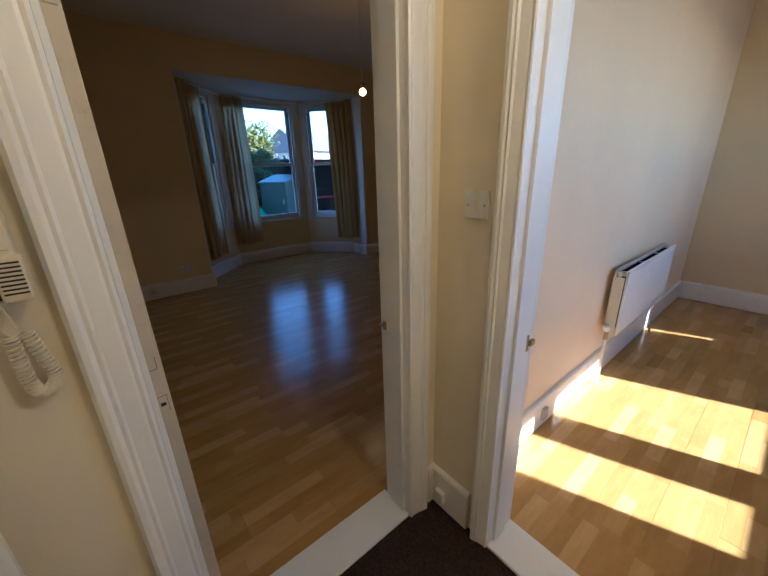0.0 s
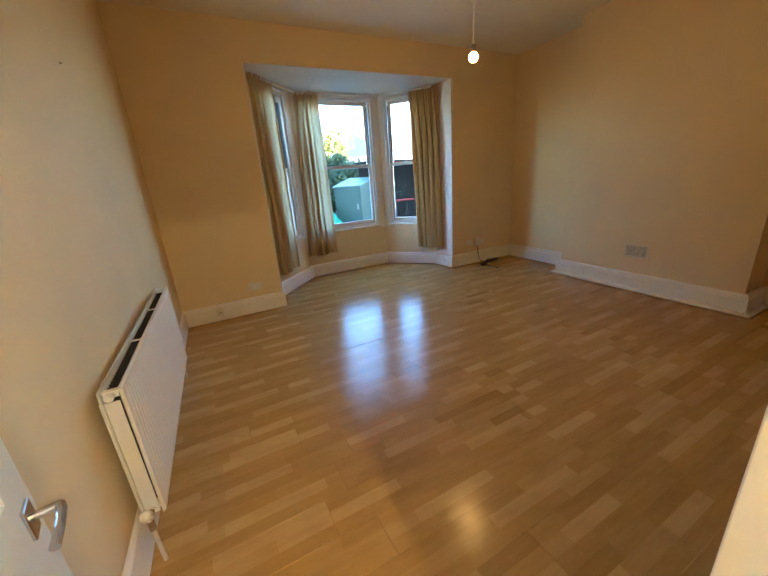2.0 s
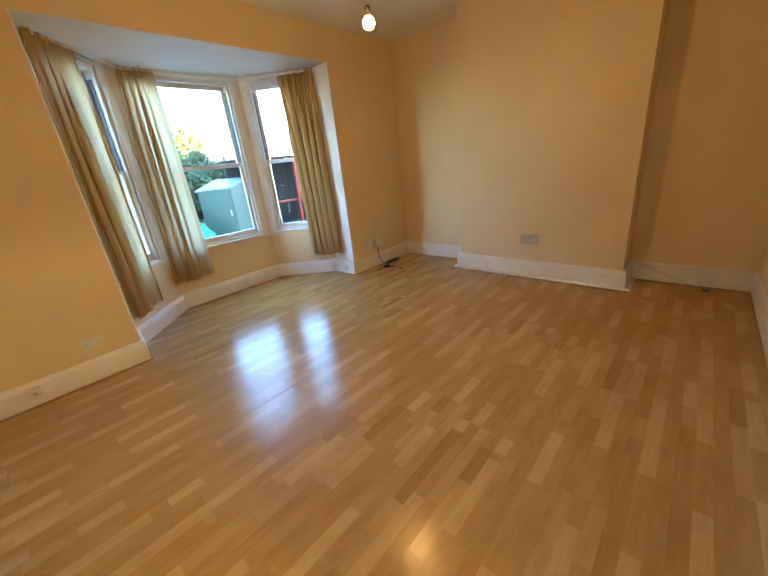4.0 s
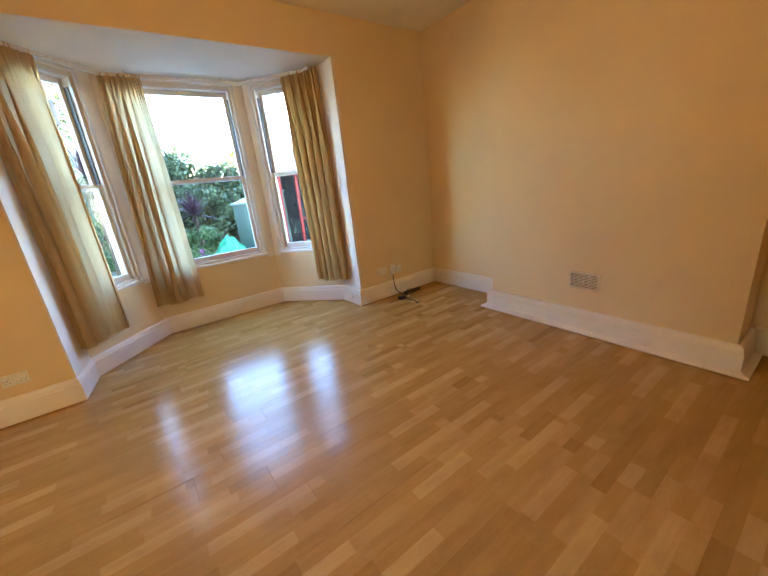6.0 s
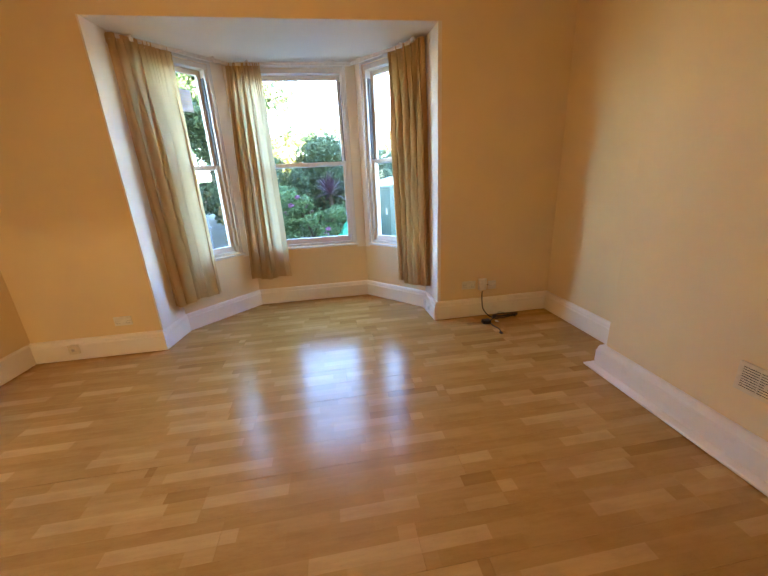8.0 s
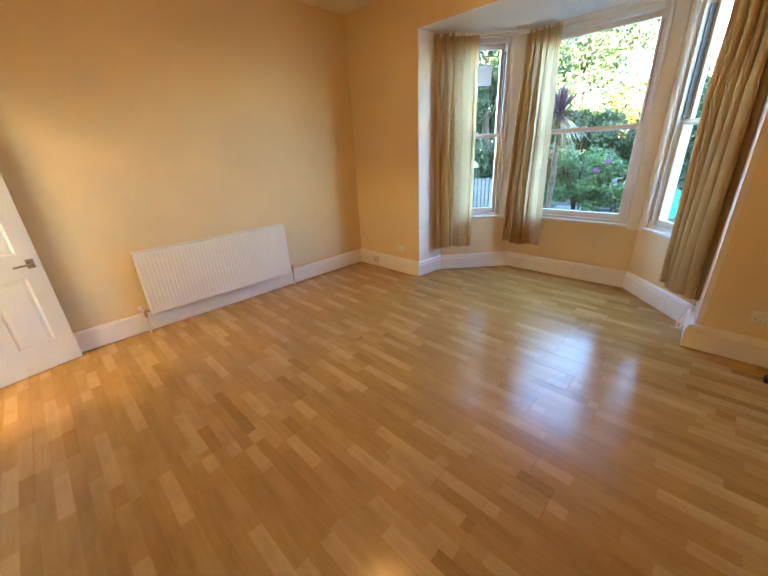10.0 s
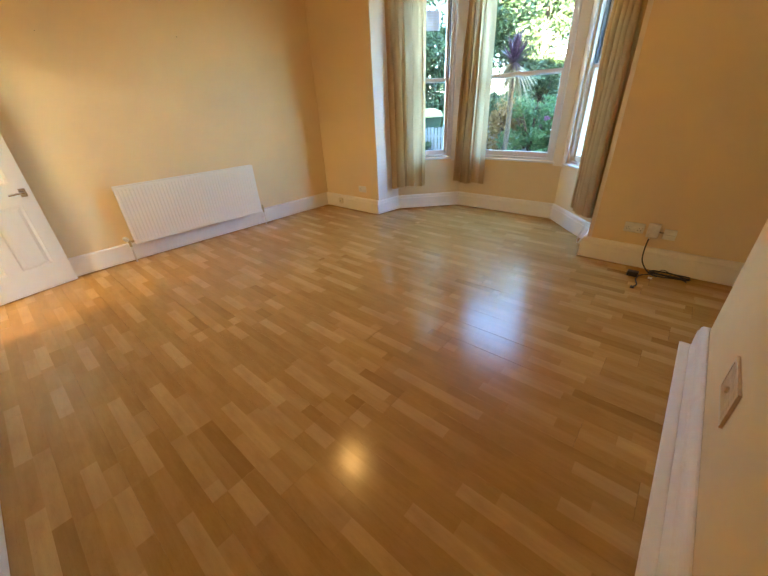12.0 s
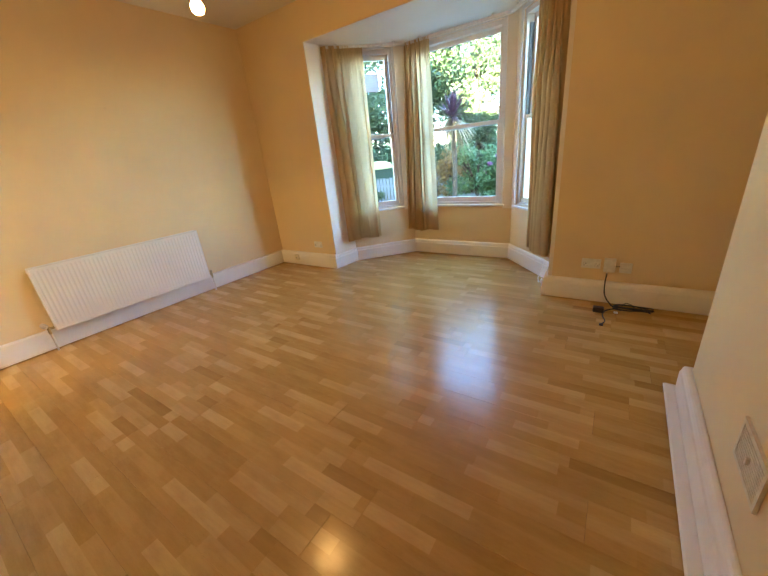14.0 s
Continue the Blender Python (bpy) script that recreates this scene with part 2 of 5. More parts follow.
def tube(bm, pts, r, seg=8):
    pts = [Vector(p) for p in pts]
    rings = []
    up = Vector((0.13, 0.21, 0.97)).normalized()
    for i, p in enumerate(pts):
        d = (pts[min(i + 1, len(pts) - 1)] - pts[max(i - 1, 0)]).normalized()
        s = d.cross(up)
        if s.length < 1e-4:
            s = d.cross(Vector((1, 0, 0)))
        s.normalize()
        u = s.cross(d)
        rings.append([bm.verts.new(p + r * (math.cos(2 * math.pi * k / seg) * s + math.sin(2 * math.pi * k / seg) * u)) for k in range(seg)])
    for a, b in zip(rings, rings[1:]):
        for k in range(seg):
            j = (k + 1) % seg
            bm.faces.new((a[k], a[j], b[j], b[k]))
    bm.faces.new(rings[0][::-1])
    bm.faces.new(rings[-1])


def spin(bm, prof, at, axis=(0, 0, 1), seg=20):
    """A turned body: profile of (radius, height) about an axis at a point."""
    q = Vector(axis).normalized().to_track_quat("Z", "Y").to_matrix()
    rings = [[bm.verts.new(Vector(at) + q @ Vector((r * math.cos(2 * math.pi * i / seg), r * math.sin(2 * math.pi * i / seg), h))) for i in range(seg)] for r, h in prof]
    for a, b in zip(rings, rings[1:]):
        for i in range(seg):
            j = (i + 1) % seg
            bm.faces.new((a[i], a[j], b[j], b[i]))
    bm.faces.new(rings[0][::-1])
    bm.faces.new(rings[-1])


def sweep(bm, path, profile, to=lambda a, b, h: (a, b, h), caps=True):
    """A moulding: profile (offset to the left of the path, height) along a mitred path in a plane."""
    n = len(path)
    P = [Vector(p) for p in path]
    offs = []
    for i in range(n):
        d0 = (P[i] - P[i - 1]).normalized() if i else None
        d1 = (P[i + 1] - P[i]).normalized() if i < n - 1 else None
        d0, d1 = d0 or d1, d1 or d0
        n0, n1 = Vector((-d0.y, d0.x)), Vector((-d1.y, d1.x))
        m = n0 + n1
        offs.append(m / max(0.2, m.dot(n0)))
    rings = [[bm.verts.new(to(*(P[i] + offs[i] * o), h)) for o, h in profile] for i in range(n)]
    k = len(profile)
    for a, b in zip(rings, rings[1:]):
        for i in range(k):
            j = (i + 1) % k
            bm.faces.new((a[i], a[j], b[j], b[i]))
    if caps:
        bm.faces.new(rings[0][::-1])
        bm.faces.new(rings[-1])


def smooth_path(pts, n=8):
    pts = [Vector(p) for p in pts]
    out = []
    for i in range(len(pts) - 1):
        p0, p1, p2, p3 = pts[max(i - 1, 0)], pts[i], pts[i + 1], pts[min(i + 2, len(pts) - 1)]
        for k in range(n):
            t = k / n
            out.append(0.5 * ((2 * p1) + (p2 - p0) * t + (2 * p0 - 5 * p1 + 4 * p2 - p3) * t * t + (3 * p1 - p0 - 3 * p2 + p3) * t ** 3))
    return out + [pts[-1]]


def structure(name, bm, mat, label, category):
    return tagged(part(name, bm, mat), label, category, kind="structure")


# ---------------------------------------------------------------- plan of the front room
H = 3.02                                   # ceiling
SOFFIT = 2.650                             # bay ceiling
LW0, LW1 = (-0.335, 0.375), (-0.225, 4.425)  # left wall, near and far end
NW = 4.425                                 # north wall, room face
BAY = [(0.872, NW), (0.925, 4.805), (1.552, 5.454), (2.917, 5.454), (3.505, 4.795), (3.526, NW)]
RX = 4.768                                 # right wall in the alcoves
BRXN, BRX, BR0, BR1 = 4.392, 4.424, 1.345, 3.198        # chimney breast: face, near and far side
BACK = 0.375                               # back wall, room face
HALLF = 0.230                              # the same wall, hall face
DOOR_L, DOOR_R, DOOR_H = -0.125, 0.633, 2.02
HX = 0.787                                 # hall's right wall, hall face
R2X = 0.937                                # the same wall, second room's face
D2_0, D2_1 = -0.845, -0.075                # doorway to the second room
R2L0, R2L1 = (0.937, 0.140), (4.740, 0.128)  # second room's wall to the front room
R2Y = -2.40                                # second room's window wall
HLX = -0.405                                # hall's left wall
HALL_END = -3.0


def lerp2(a, b, t):
    return (a[0] + (b[0] - a[0]) * t, a[1] + (b[1] - a[1]) * t)


bm = bmesh.new()
prism(bm, [LW0, LW1, (LW1[0], 4.75), (-0.62, 4.75), (-0.62, BACK)], 0, H)
structure("wall_west", bm, WALL, "smooth cream-painted plaster wall behind the radiator", "wall")
bm = bmesh.new()
prism(bm, [(LW1[0], NW), BAY[0], (BAY[0][0], 4.75), (LW1[0], 4.75)], 0, H)
structure("wall_north_1", bm, WALL, "cream-painted wall beside the bay window", "wall")
bm = bmesh.new()
prism(bm, [BAY[5], (RX, NW), (RX, 4.75), (BAY[5][0], 4.75)], 0, H)
structure("wall_north_2", bm, WALL, "cream-painted wall with sockets beside the bay window", "wall")
bm = bmesh.new()
prism(bm, [(BAY[0][0], NW), (BAY[5][0], NW), (BAY[5][0], 4.75), (BAY[0][0], 4.75)], SOFFIT, H)
structure("wall_north_3", bm, WALL, "cream-painted wall above the bay opening", "wall")
structure("wall_east", boxbm(RX, 5.1, BACK, 4.75, 0, H), WALL, "cream-painted wall in the chimney alcoves", "wall")
bm = bmesh.new()
prism(bm, [(BRXN, BR0), (RX - 0.001, BR0), (RX - 0.001, BR1), (BRX, BR1)], 0, H - 0.001)
structure("chimney_breast", bm, WALL, "cream-painted chimney breast with a wall vent", "wall")
bm = bmesh.new()
box(bm, DOOR_R + 0.025, RX, HALLF, BACK, 0, H)
box(bm, -0.62, DOOR_L - 0.025, HALLF, BACK, 0, H)
box(bm, DOOR_L - 0.025, DOOR_R + 0.025, HALLF, BACK, DOOR_H + 0.025, H)
structure("wall_south", bm, WALL, "cream-painted wall with the doorway to the hall", "wall")
structure("ceiling", boxbm(-0.62, 5.1, HALLF, 4.75, H, H + 0.2), CEIL, "plain white painted ceiling", "ceiling")
bm = bmesh.new()
prism(bm, [(0.6, 4.755), (0.8, 5.0), (1.47, 5.66), (3.02, 5.66), (3.7, 4.9), (3.75, 4.755)], SOFFIT + 0.001, H)
prism(bm, [(BAY[0][0], NW + 0.005), (BAY[0][0], 4.752), (BAY[5][0], 4.752), (BAY[5][0], NW + 0.005)], SOFFIT - 0.003, SOFFIT + 0.002)
structure("ceiling_bay", bm, REVEAL, "white painted ceiling of the bay", "ceiling")

# bay walls, each with an opening for its sash window
WZ0, WZ1 = 0.70, 2.600
WINDOWS = {"centre": (BAY[2], BAY[3], 0.130, 1.228), "west": (BAY[1], BAY[2], 0.100, 0.735), "east": (BAY[3], BAY[4], 0.105, 0.690)}
WT = 0.17


def frame_of(a, b):
    """u along the wall, v outwards, z up."""
    d = (Vector(b) - Vector(a)).normalized()
    return Matrix(((d.x, -d.y, 0, a[0]), (d.y, d.x, 0, a[1]), (0, 0, 1, 0), (0, 0, 0, 1)))


for key, (a, b, u0, u1) in WINDOWS.items():
    L = (Vector(b) - Vector(a)).length
    bm = bmesh.new()
    box(bm, -0.09, u0, 0, WT, 0, H)
    box(bm, u1, L + 0.09, 0, WT, 0, H)
    box(bm, u0, u1, 0, WT, 0, WZ0)
    box(bm, u0, u1, 0, WT, WZ1, H)
    ob = structure("wall_bay_" + key, bm, WALL, "cream-painted bay wall below and beside a sash window", "wall")
    ob.matrix_world = frame_of(a, b)
for i, (a, b) in enumerate(((BAY[0], BAY[1]), (BAY[4], BAY[5]))):
    L = (Vector(b) - Vector(a)).length
    ob = structure("wall_reveal_%d" % (i + 1), boxbm(-0.002 if i == 0 else -0.06, L + (0.06 if i == 0 else 0.002), 0, WT, 0, SOFFIT), REVEAL, "white-painted reveal at the side of the bay", "wall")
    ob.matrix_world = frame_of(a, b)

# hall and second room
structure("wall_hall_west", boxbm(-0.62, HLX, HALL_END, HALLF, 0, H), HALL_WALL, "magnolia-painted hall wall", "wall")
bm = bmesh.new()
prism(bm, [(HX, HALLF), (HX, D2_1 + 0.025), (R2X, D2_1 + 0.025), R2L0, (R2X, HALLF)], 0, H)
box(bm, HX, R2X, HALL_END, D2_0 - 0.025, 0, H)
box(bm, HX, R2X, D2_0 - 0.025, D2_1 + 0.025, DOOR_H + 0.025, H)
structure("wall_hall_east", bm, HALL_WALL, "magnolia-painted wall between hall and second room", "wall")
bm = bmesh.new()
prism(bm, [(R2X + 0.001, HALLF), (R2L0[0] + 0.001, R2L0[1]), R2L1, (RX, R2L1[1]), (RX, HALLF)], 0, H)
structure("wall_room_2_north", bm, R2_WALL, "pale peach-painted wall of the second room", "wall")
bm = bmesh.new()
box(bm, HLX, HX, HALLF - 0.003, HALLF + 0.001, DOOR_H + 0.03, H)
box(bm, HLX, DOOR_L - 0.03, HALLF - 0.003, HALLF + 0.001, 0, H)
box(bm, DOOR_R + 0.03, HX, HALLF - 0.003, HALLF + 0.001, 0, H)
structure("wall_hall_north", bm, HALL_WALL, "magnolia-painted hall wall round the doorway", "wall")
structure("wall_hall_south", boxbm(-0.62, R2X, HALL_END - 0.2, HALL_END, 0, H), HALL_WALL, "magnolia-painted end wall of the hall", "wall")
structure("ceiling_hall", boxbm(-0.62, 5.1, HALL_END - 0.2, HALLF, H, H + 0.2), CEIL, "white painted ceiling of the hall and second room", "ceiling")
structure("wall_room_2_east", boxbm(4.740, 5.1, R2Y - 0.25, HALLF, 0, H), WALL, "cream-painted far wall of the second room", "wall")
# two tall panes with a broad post between them, in the second room's sunny wall
bm = bmesh.new()
R2WIN = ((2.08, 2.43), (2.66, 3.35))
RZ0, RZ1 = 0.89, 2.40
SLIT = (4.43, 4.49, 1.12)                   # a narrow third light: from, to, sill
xs = [R2X, R2WIN[0][0], R2WIN[0][1], R2WIN[1][0], R2WIN[1][1], 5.1]
for x0, x1 in ((xs[0], xs[1]), (xs[2], xs[3]), (xs[4], SLIT[0]), (SLIT[1], xs[5])):
    box(bm, x0, x1, R2Y - 0.06, R2Y, 0, 1.62)
box(bm, SLIT[0], SLIT[1], R2Y - 0.06, R2Y, 0, SLIT[2])
for i in (1, 3):
    box(bm, xs[i], xs[i + 1], R2Y - 0.06, R2Y, 0, RZ0)
# an unseen open band joins the two panes, added to let in more skylight
box(bm, R2X, 1.15, R2Y - 0.06, R2Y, 1.62, RZ1)
box(bm, 4.60, 5.1, R2Y - 0.06, R2Y, 1.62, RZ1)
box(bm, R2X, 5.1, R2Y - 0.06, R2Y, RZ1, H)
structure("wall_room_2_south", bm, WALL, "cream-painted window wall of the second room", "wall")
# unseen overhang, added so that only the lower panes pass direct sun
structure("canopy", boxbm(R2X, 5.1, R2Y - 1.90, R2Y - 0.06, 2.50, 2.60), STONE, "unseen slab added to keep high sun out of the second room", "canopy")
structure("upper_storey", boxbm(-0.62, 5.1, R2Y - 0.06, 4.75, H + 0.2, 6.6), STONE, "plain rendered upper storey of the house", "building")
structure("neighbour_east", boxbm(5.1, 16.0, R2Y - 0.06, 4.75, -0.3, 6.6), STONE, "plain rendered wall of the neighbouring house", "building")
structure("neighbour_west", boxbm(-9.0, -0.62, R2Y - 0.06, 4.75, -0.3, 6.6), STONE, "plain rendered wall of the adjoining house", "building")
structure("floor_hall", boxbm(-0.62, HX + 0.05, HALL_END, HALLF + 0.02, -0.1, -0.004), CARPET, "worn dark brown hall carpet", "floor")
structure("subfloor", boxbm(-0.3, RX, HALLF + 0.02, 4.6, -0.1, -0.012), UNDER, "dark underlay below the laminate", "floor")
bm = bmesh.new()
prism(bm, [(0.8, 4.6), (0.85, 4.85), (1.53, 5.52), (2.96, 5.52), (3.58, 4.82), (3.6, 4.6)], -0.1, -0.012)
structure("subfloor_bay", bm, UNDER, "dark underlay below the laminate in the bay", "floor")
structure("subfloor_room_2", boxbm(HX + 0.05, 5.0, R2Y, HALLF, -0.1, -0.012), UNDER, "dark underlay below the laminate", "floor")

# ---------------------------------------------------------------- skirtings, architraves, door linings
SKIRT = [(0.0, 0.009), (0.020, 0.009), (0.020, 0.182), (0.017, 0.190), (0.010, 0.196), (0.004, 0.199), (0.0, 0.200)]
# the thicker old boards of the north wall and chimney breast, proud of the plaster
SKIRT_DEEP = [(-0.024, 0.009), (0.016, 0.009), (0.016, 0.150), (0.011, 0.158), (0.009, 0.176), (0.003, 0.190), (-0.006, 0.197), (-0.016, 0.200), (-0.024, 0.199)]


def skirting(name, path, profile=SKIRT, label="white gloss-painted skirting board with a rounded top"):
    bm = bmesh.new()
    sweep(bm, path, profile)
    return structure(name, bm, SKIRTPAINT, label, "skirting board")


ARCH_W = 0.095
inset = 0.002
SK_A, SK_B = BRXN - 0.025, BRX - 0.027                         # path of the chimney breast's boards
SK_N = NW - 0.027                          # path of the north wall's boards
skirting("baseboard_1", [(DOOR_R + ARCH_W, BACK + inset), (RX - inset, BACK + inset), (RX - inset, BR0 - 0.030)])
skirting("baseboard_4", [(RX - 0.027, BR0 - 0.027), (SK_A, BR0 - 0.027), (SK_B, BR1 + 0.027), (RX - 0.027, BR1 + 0.027), (RX - 0.027, SK_N), (BAY[5][0] - 0.027, SK_N), (BAY[4][0] - 0.019, BAY[4][1] - 0.004), (BAY[3][0] - 0.006, BAY[3][1] - 0.010), (BAY[2][0] + 0.006, BAY[2][1] - 0.010), (BAY[1][0] + 0.006, BAY[1][1]), (BAY[0][0] + 0.003, SK_N), (LW1[0] + 0.003, SK_N)], SKIRT_DEEP, "white gloss-painted deep skirting board standing proud of the plaster")
skirting("baseboard_5", [(LW1[0] + inset, SK_N - 0.018), (LW0[0] + inset, BACK + 0.06)])
bm = bmesh.new()
sweep(bm, [(RX - 0.047, BR0 - 0.044), (SK_A - 0.017, BR0 - 0.044), (SK_B - 0.017, BR1 + 0.044), (RX - 0.047, BR1 + 0.044)], [(0, 0.009), (0.046, 0.009), (0.047, 0.018), (0.041, 0.026), (0.006, 0.034), (0, 0.034)])
structure("trim_shoe", bm, SKIRTPAINT, "white-painted flat bead at the foot of the skirting", "trim")
skirting("baseboard_2", [(HX - inset, D2_1 + ARCH_W), (HX - inset, HALLF - 0.005), (DOOR_R + ARCH_W + 0.01, HALLF - 0.005)])
skirting("baseboard_3", [(4.738, -2.3), (4.738, R2L1[1] - inset), (R2X + inset, R2L0[1] - inset)])

ARCH = [(0.0, 0.0), (0.0, 0.014), (0.006, 0.017), (0.014, 0.014), (0.020, 0.016), (0.052, 0.020), (0.058, 0.027), (0.066, 0.024), (0.074, 0.030), (0.086, 0.030), (ARCH_W, 0.022), (ARCH_W, 0.0)]


def architrave(name, u0, u1, top, to, drop=0.0):
    """Moulded casing round an opening; the path runs so that its left is away from the opening."""
    bm = bmesh.new()
    sweep(bm, [(u0, drop), (u0, top), (u1, top), (u1, drop)], ARCH, to)
    return structure(name, bm, GLOSS, "white gloss-painted moulded architrave", "architrave")


architrave("trim_1", DOOR_L, DOOR_R, DOOR_H, lambda a, b, h: (a if a > DOOR_L else DOOR_L + (a - DOOR_L) * 0.88, HALLF - 0.004 - h, b))
architrave("trim_3", D2_0, D2_1, DOOR_H, lambda a, b, h: (HX - 0.001 - h, a if a < D2_1 else D2_1 + (a - D2_1) * 0.74, b))
architrave("trim_4", D2_0, D2_1, DOOR_H, lambda a, b, h: (R2X + 0.001 + h, a, b))
architrave("trim_5", -0.95, 0.095, DOOR_H, lambda a, b, h: (HLX + 0.001 + h, a, b))

lining = structure("door_lining_1", boxbm(DOOR_L - 0.025, DOOR_R + 0.025, HALLF - 0.003, BACK + 0.002, DOOR_H, DOOR_H + 0.025), GLOSS, "white-painted door lining with planted stops", "door frame")
for x0, x1, s0, s1 in ((DOOR_L - 0.025, DOOR_L, DOOR_L, DOOR_L + 0.012), (DOOR_R, DOOR_R + 0.025, DOOR_R - 0.012, DOOR_R)):
    part("jamb", boxbm(x0, x1, HALLF - 0.003, BACK + 0.002, 0, DOOR_H, bevel=0.002), GLOSS, lining)
    part("door_stop", boxbm(s0, s1, HALLF + 0.02, BACK - 0.045, 0.001, DOOR_H - 0.001, bevel=0.001), GLOSS, lining)
lining = structure("door_lining_2", boxbm(HX - 0.002, R2X + 0.002, D2_0 - 0.025, D2_1 + 0.025, DOOR_H, DOOR_H + 0.025), GLOSS, "white-painted door lining of the second room", "door frame")
for y0, y1 in ((D2_1, D2_1 + 0.025), (D2_0 - 0.025, D2_0)):
    part("jamb", boxbm(HX - 0.002, R2X + 0.002, y0, y1, 0, DOOR_H, bevel=0.002), GLOSS, lining)
part("door_stop", boxbm(HX + 0.03, R2X - 0.05, D2_1 - 0.012, D2_1, 0.001, DOOR_H - 0.001, bevel=0.001), GLOSS, lining)
structure("threshold_1", boxbm(DOOR_L, DOOR_R, HALLF - 0.005, BACK + 0.018, -0.02, 0.008, bevel=0.003), GLOSS, "white-painted wooden door threshold", "threshold")
structure("threshold_2", boxbm(HX - 0.005, R2X + 0.015, D2_0, D2_1, -0.02, 0.008, bevel=0.003), GLOSS, "white-painted wooden threshold of the second room", "threshold")

# ---------------------------------------------------------------- bay windows
LOCK_Z = 1.63


def sash_window(key, n):
    a, b, u0, u1 = WINDOWS[key]
    F = frame_of(a, b)
    root = tagged(empty("window_%d" % n), "white-painted timber sash window with two sashes", "window", kind="structure")
    root.matrix_world = F

    def p(name, bm, mat=SASH, parent=root, label=""):
        return part(name, bm, mat, parent, label)

    # box frame: jambs, head, inner casing beads
    bm = bmesh.new()
    for q0, q1 in ((u0, u0 + 0.032), (u1 - 0.032, u1)):
        box(bm, q0, q1, 0.012, 0.16, WZ0, WZ1)
    box(bm, u0 + 0.032, u1 - 0.032, 0.012, 0.16, WZ1 - 0.045, WZ1)
    box(bm, u0 + 0.032, u1 - 0.032, 0.012, 0.16, WZ0, WZ0 + 0.025)
    p("window_frame", bm, SASH)
    bm = bmesh.new()
    sweep(bm, [(u1 - 0.006, WZ0 - 0.02), (u1 - 0.006, WZ1), (u0 + 0.006, WZ1), (u0 + 0.006, WZ0 - 0.02)][::-1], [(0, 0), (0, 0.010), (0.006, 0.013), (0.030, 0.013), (0.036, 0.009), (0.036, 0)], lambda x, z, h: (x, -0.002 - h, z))
    p("casing", bm, SASH, label="moulded white window casing")
    p("window_sill", boxbm(u0 - 0.05, u1 + 0.05, -0.024, 0.012, WZ0 - 0.030, WZ0 - 0.004, bevel=0.006, seg=2), SASH, label="narrow white inner sill with a rounded edge")
    p("outer_sill", boxbm(u0 - 0.05, u1 + 0.05, 0.165, 0.32, WZ0 - 0.06, WZ0 - 0.005, bevel=0.008), STONE)
    g0, g1 = u0 + 0.032, u1 - 0.032
    for name, z0, z1, v, st, bt, tp in (("lower_sash", WZ0 + 0.025, LOCK_Z + 0.028, 0.045, 0.038, 0.062, 0.036), ("upper_sash", LOCK_Z - 0.020, WZ1 - 0.045, 0.092, 0.038, 0.036, 0.046)):
        bm = bmesh.new()
        box(bm, g0 + 0.002, g0 + st, v, v + 0.042, z0, z1, bevel=0.004)
        box(bm, g1 - st, g1 - 0.002, v, v + 0.042, z0, z1, bevel=0.004)
        box(bm, g0 + st - 0.004, g1 - st + 0.004, v + 0.001, v + 0.041, z0, z0 + bt, bevel=0.004)
        box(bm, g0 + st - 0.004, g1 - st + 0.004, v + 0.001, v + 0.041, z1 - tp, z1, bevel=0.004)
        s = p(name, bm, SASH)
        pane = part("pane", boxbm(g0 + st - 0.006, g1 - st + 0.006, v + 0.018, v + 0.022, z0 + bt - 0.006, z1 - tp + 0.006), GLASS, s, "clear window glass")
        pane.visible_shadow = False
    # dark weather strips in the upper side channels, a lift and a catch
    for q in (g0 + 0.001, g1 - 0.011):
        p("side_channel", boxbm(q, q + 0.010, 0.046, 0.086, LOCK_Z + 0.03, WZ1 - 0.12), SEAL, label="dark grey sash side channel")
    c = (u0 + u1) / 2
    bm = bmesh.new()
    for q in ((c,) if u1 - u0 < 0.8 else (c + 0.09,)):
        box(bm, q - 0.03, q + 0.03, 0.028, 0.046, WZ0 + 0.035, WZ0 + 0.044, bevel=0.003)
        box(bm, q - 0.03, q + 0.03, 0.040, 0.046, WZ0 + 0.035, WZ0 + 0.065, bevel=0.002)
    p("sash_lift", bm, PLASTIC, label="small white sash lift")
    bm = bmesh.new()
    box(bm, c - 0.025, c + 0.025, 0.05, 0.09, LOCK_Z + 0.028, LOCK_Z + 0.040, bevel=0.004)
    p("sash_catch", bm, PLASTIC, label="small white sash catch")
    return root


PIER = paint("cream_pier_paint", (0.82, 0.735, 0.60), 0.02, 0.45, 0.06)
for key, (a, b, u0, u1) in WINDOWS.items():
    L = (Vector(b) - Vector(a)).length
    for q0, q1 in ((0.004, u0 - 0.032), (u1 + 0.032, L - 0.004)):
        ob = structure("trim_pier", boxbm(q0, q1, -0.007, -0.001, WZ0 - 0.055, SOFFIT - 0.006, bevel=0.002), PIER, "cream-painted board between the bay windows", "trim")
        ob.matrix_world = frame_of(a, b)

sash_window("centre", 1)
sash_window("west", 2)
sash_window("east", 3)

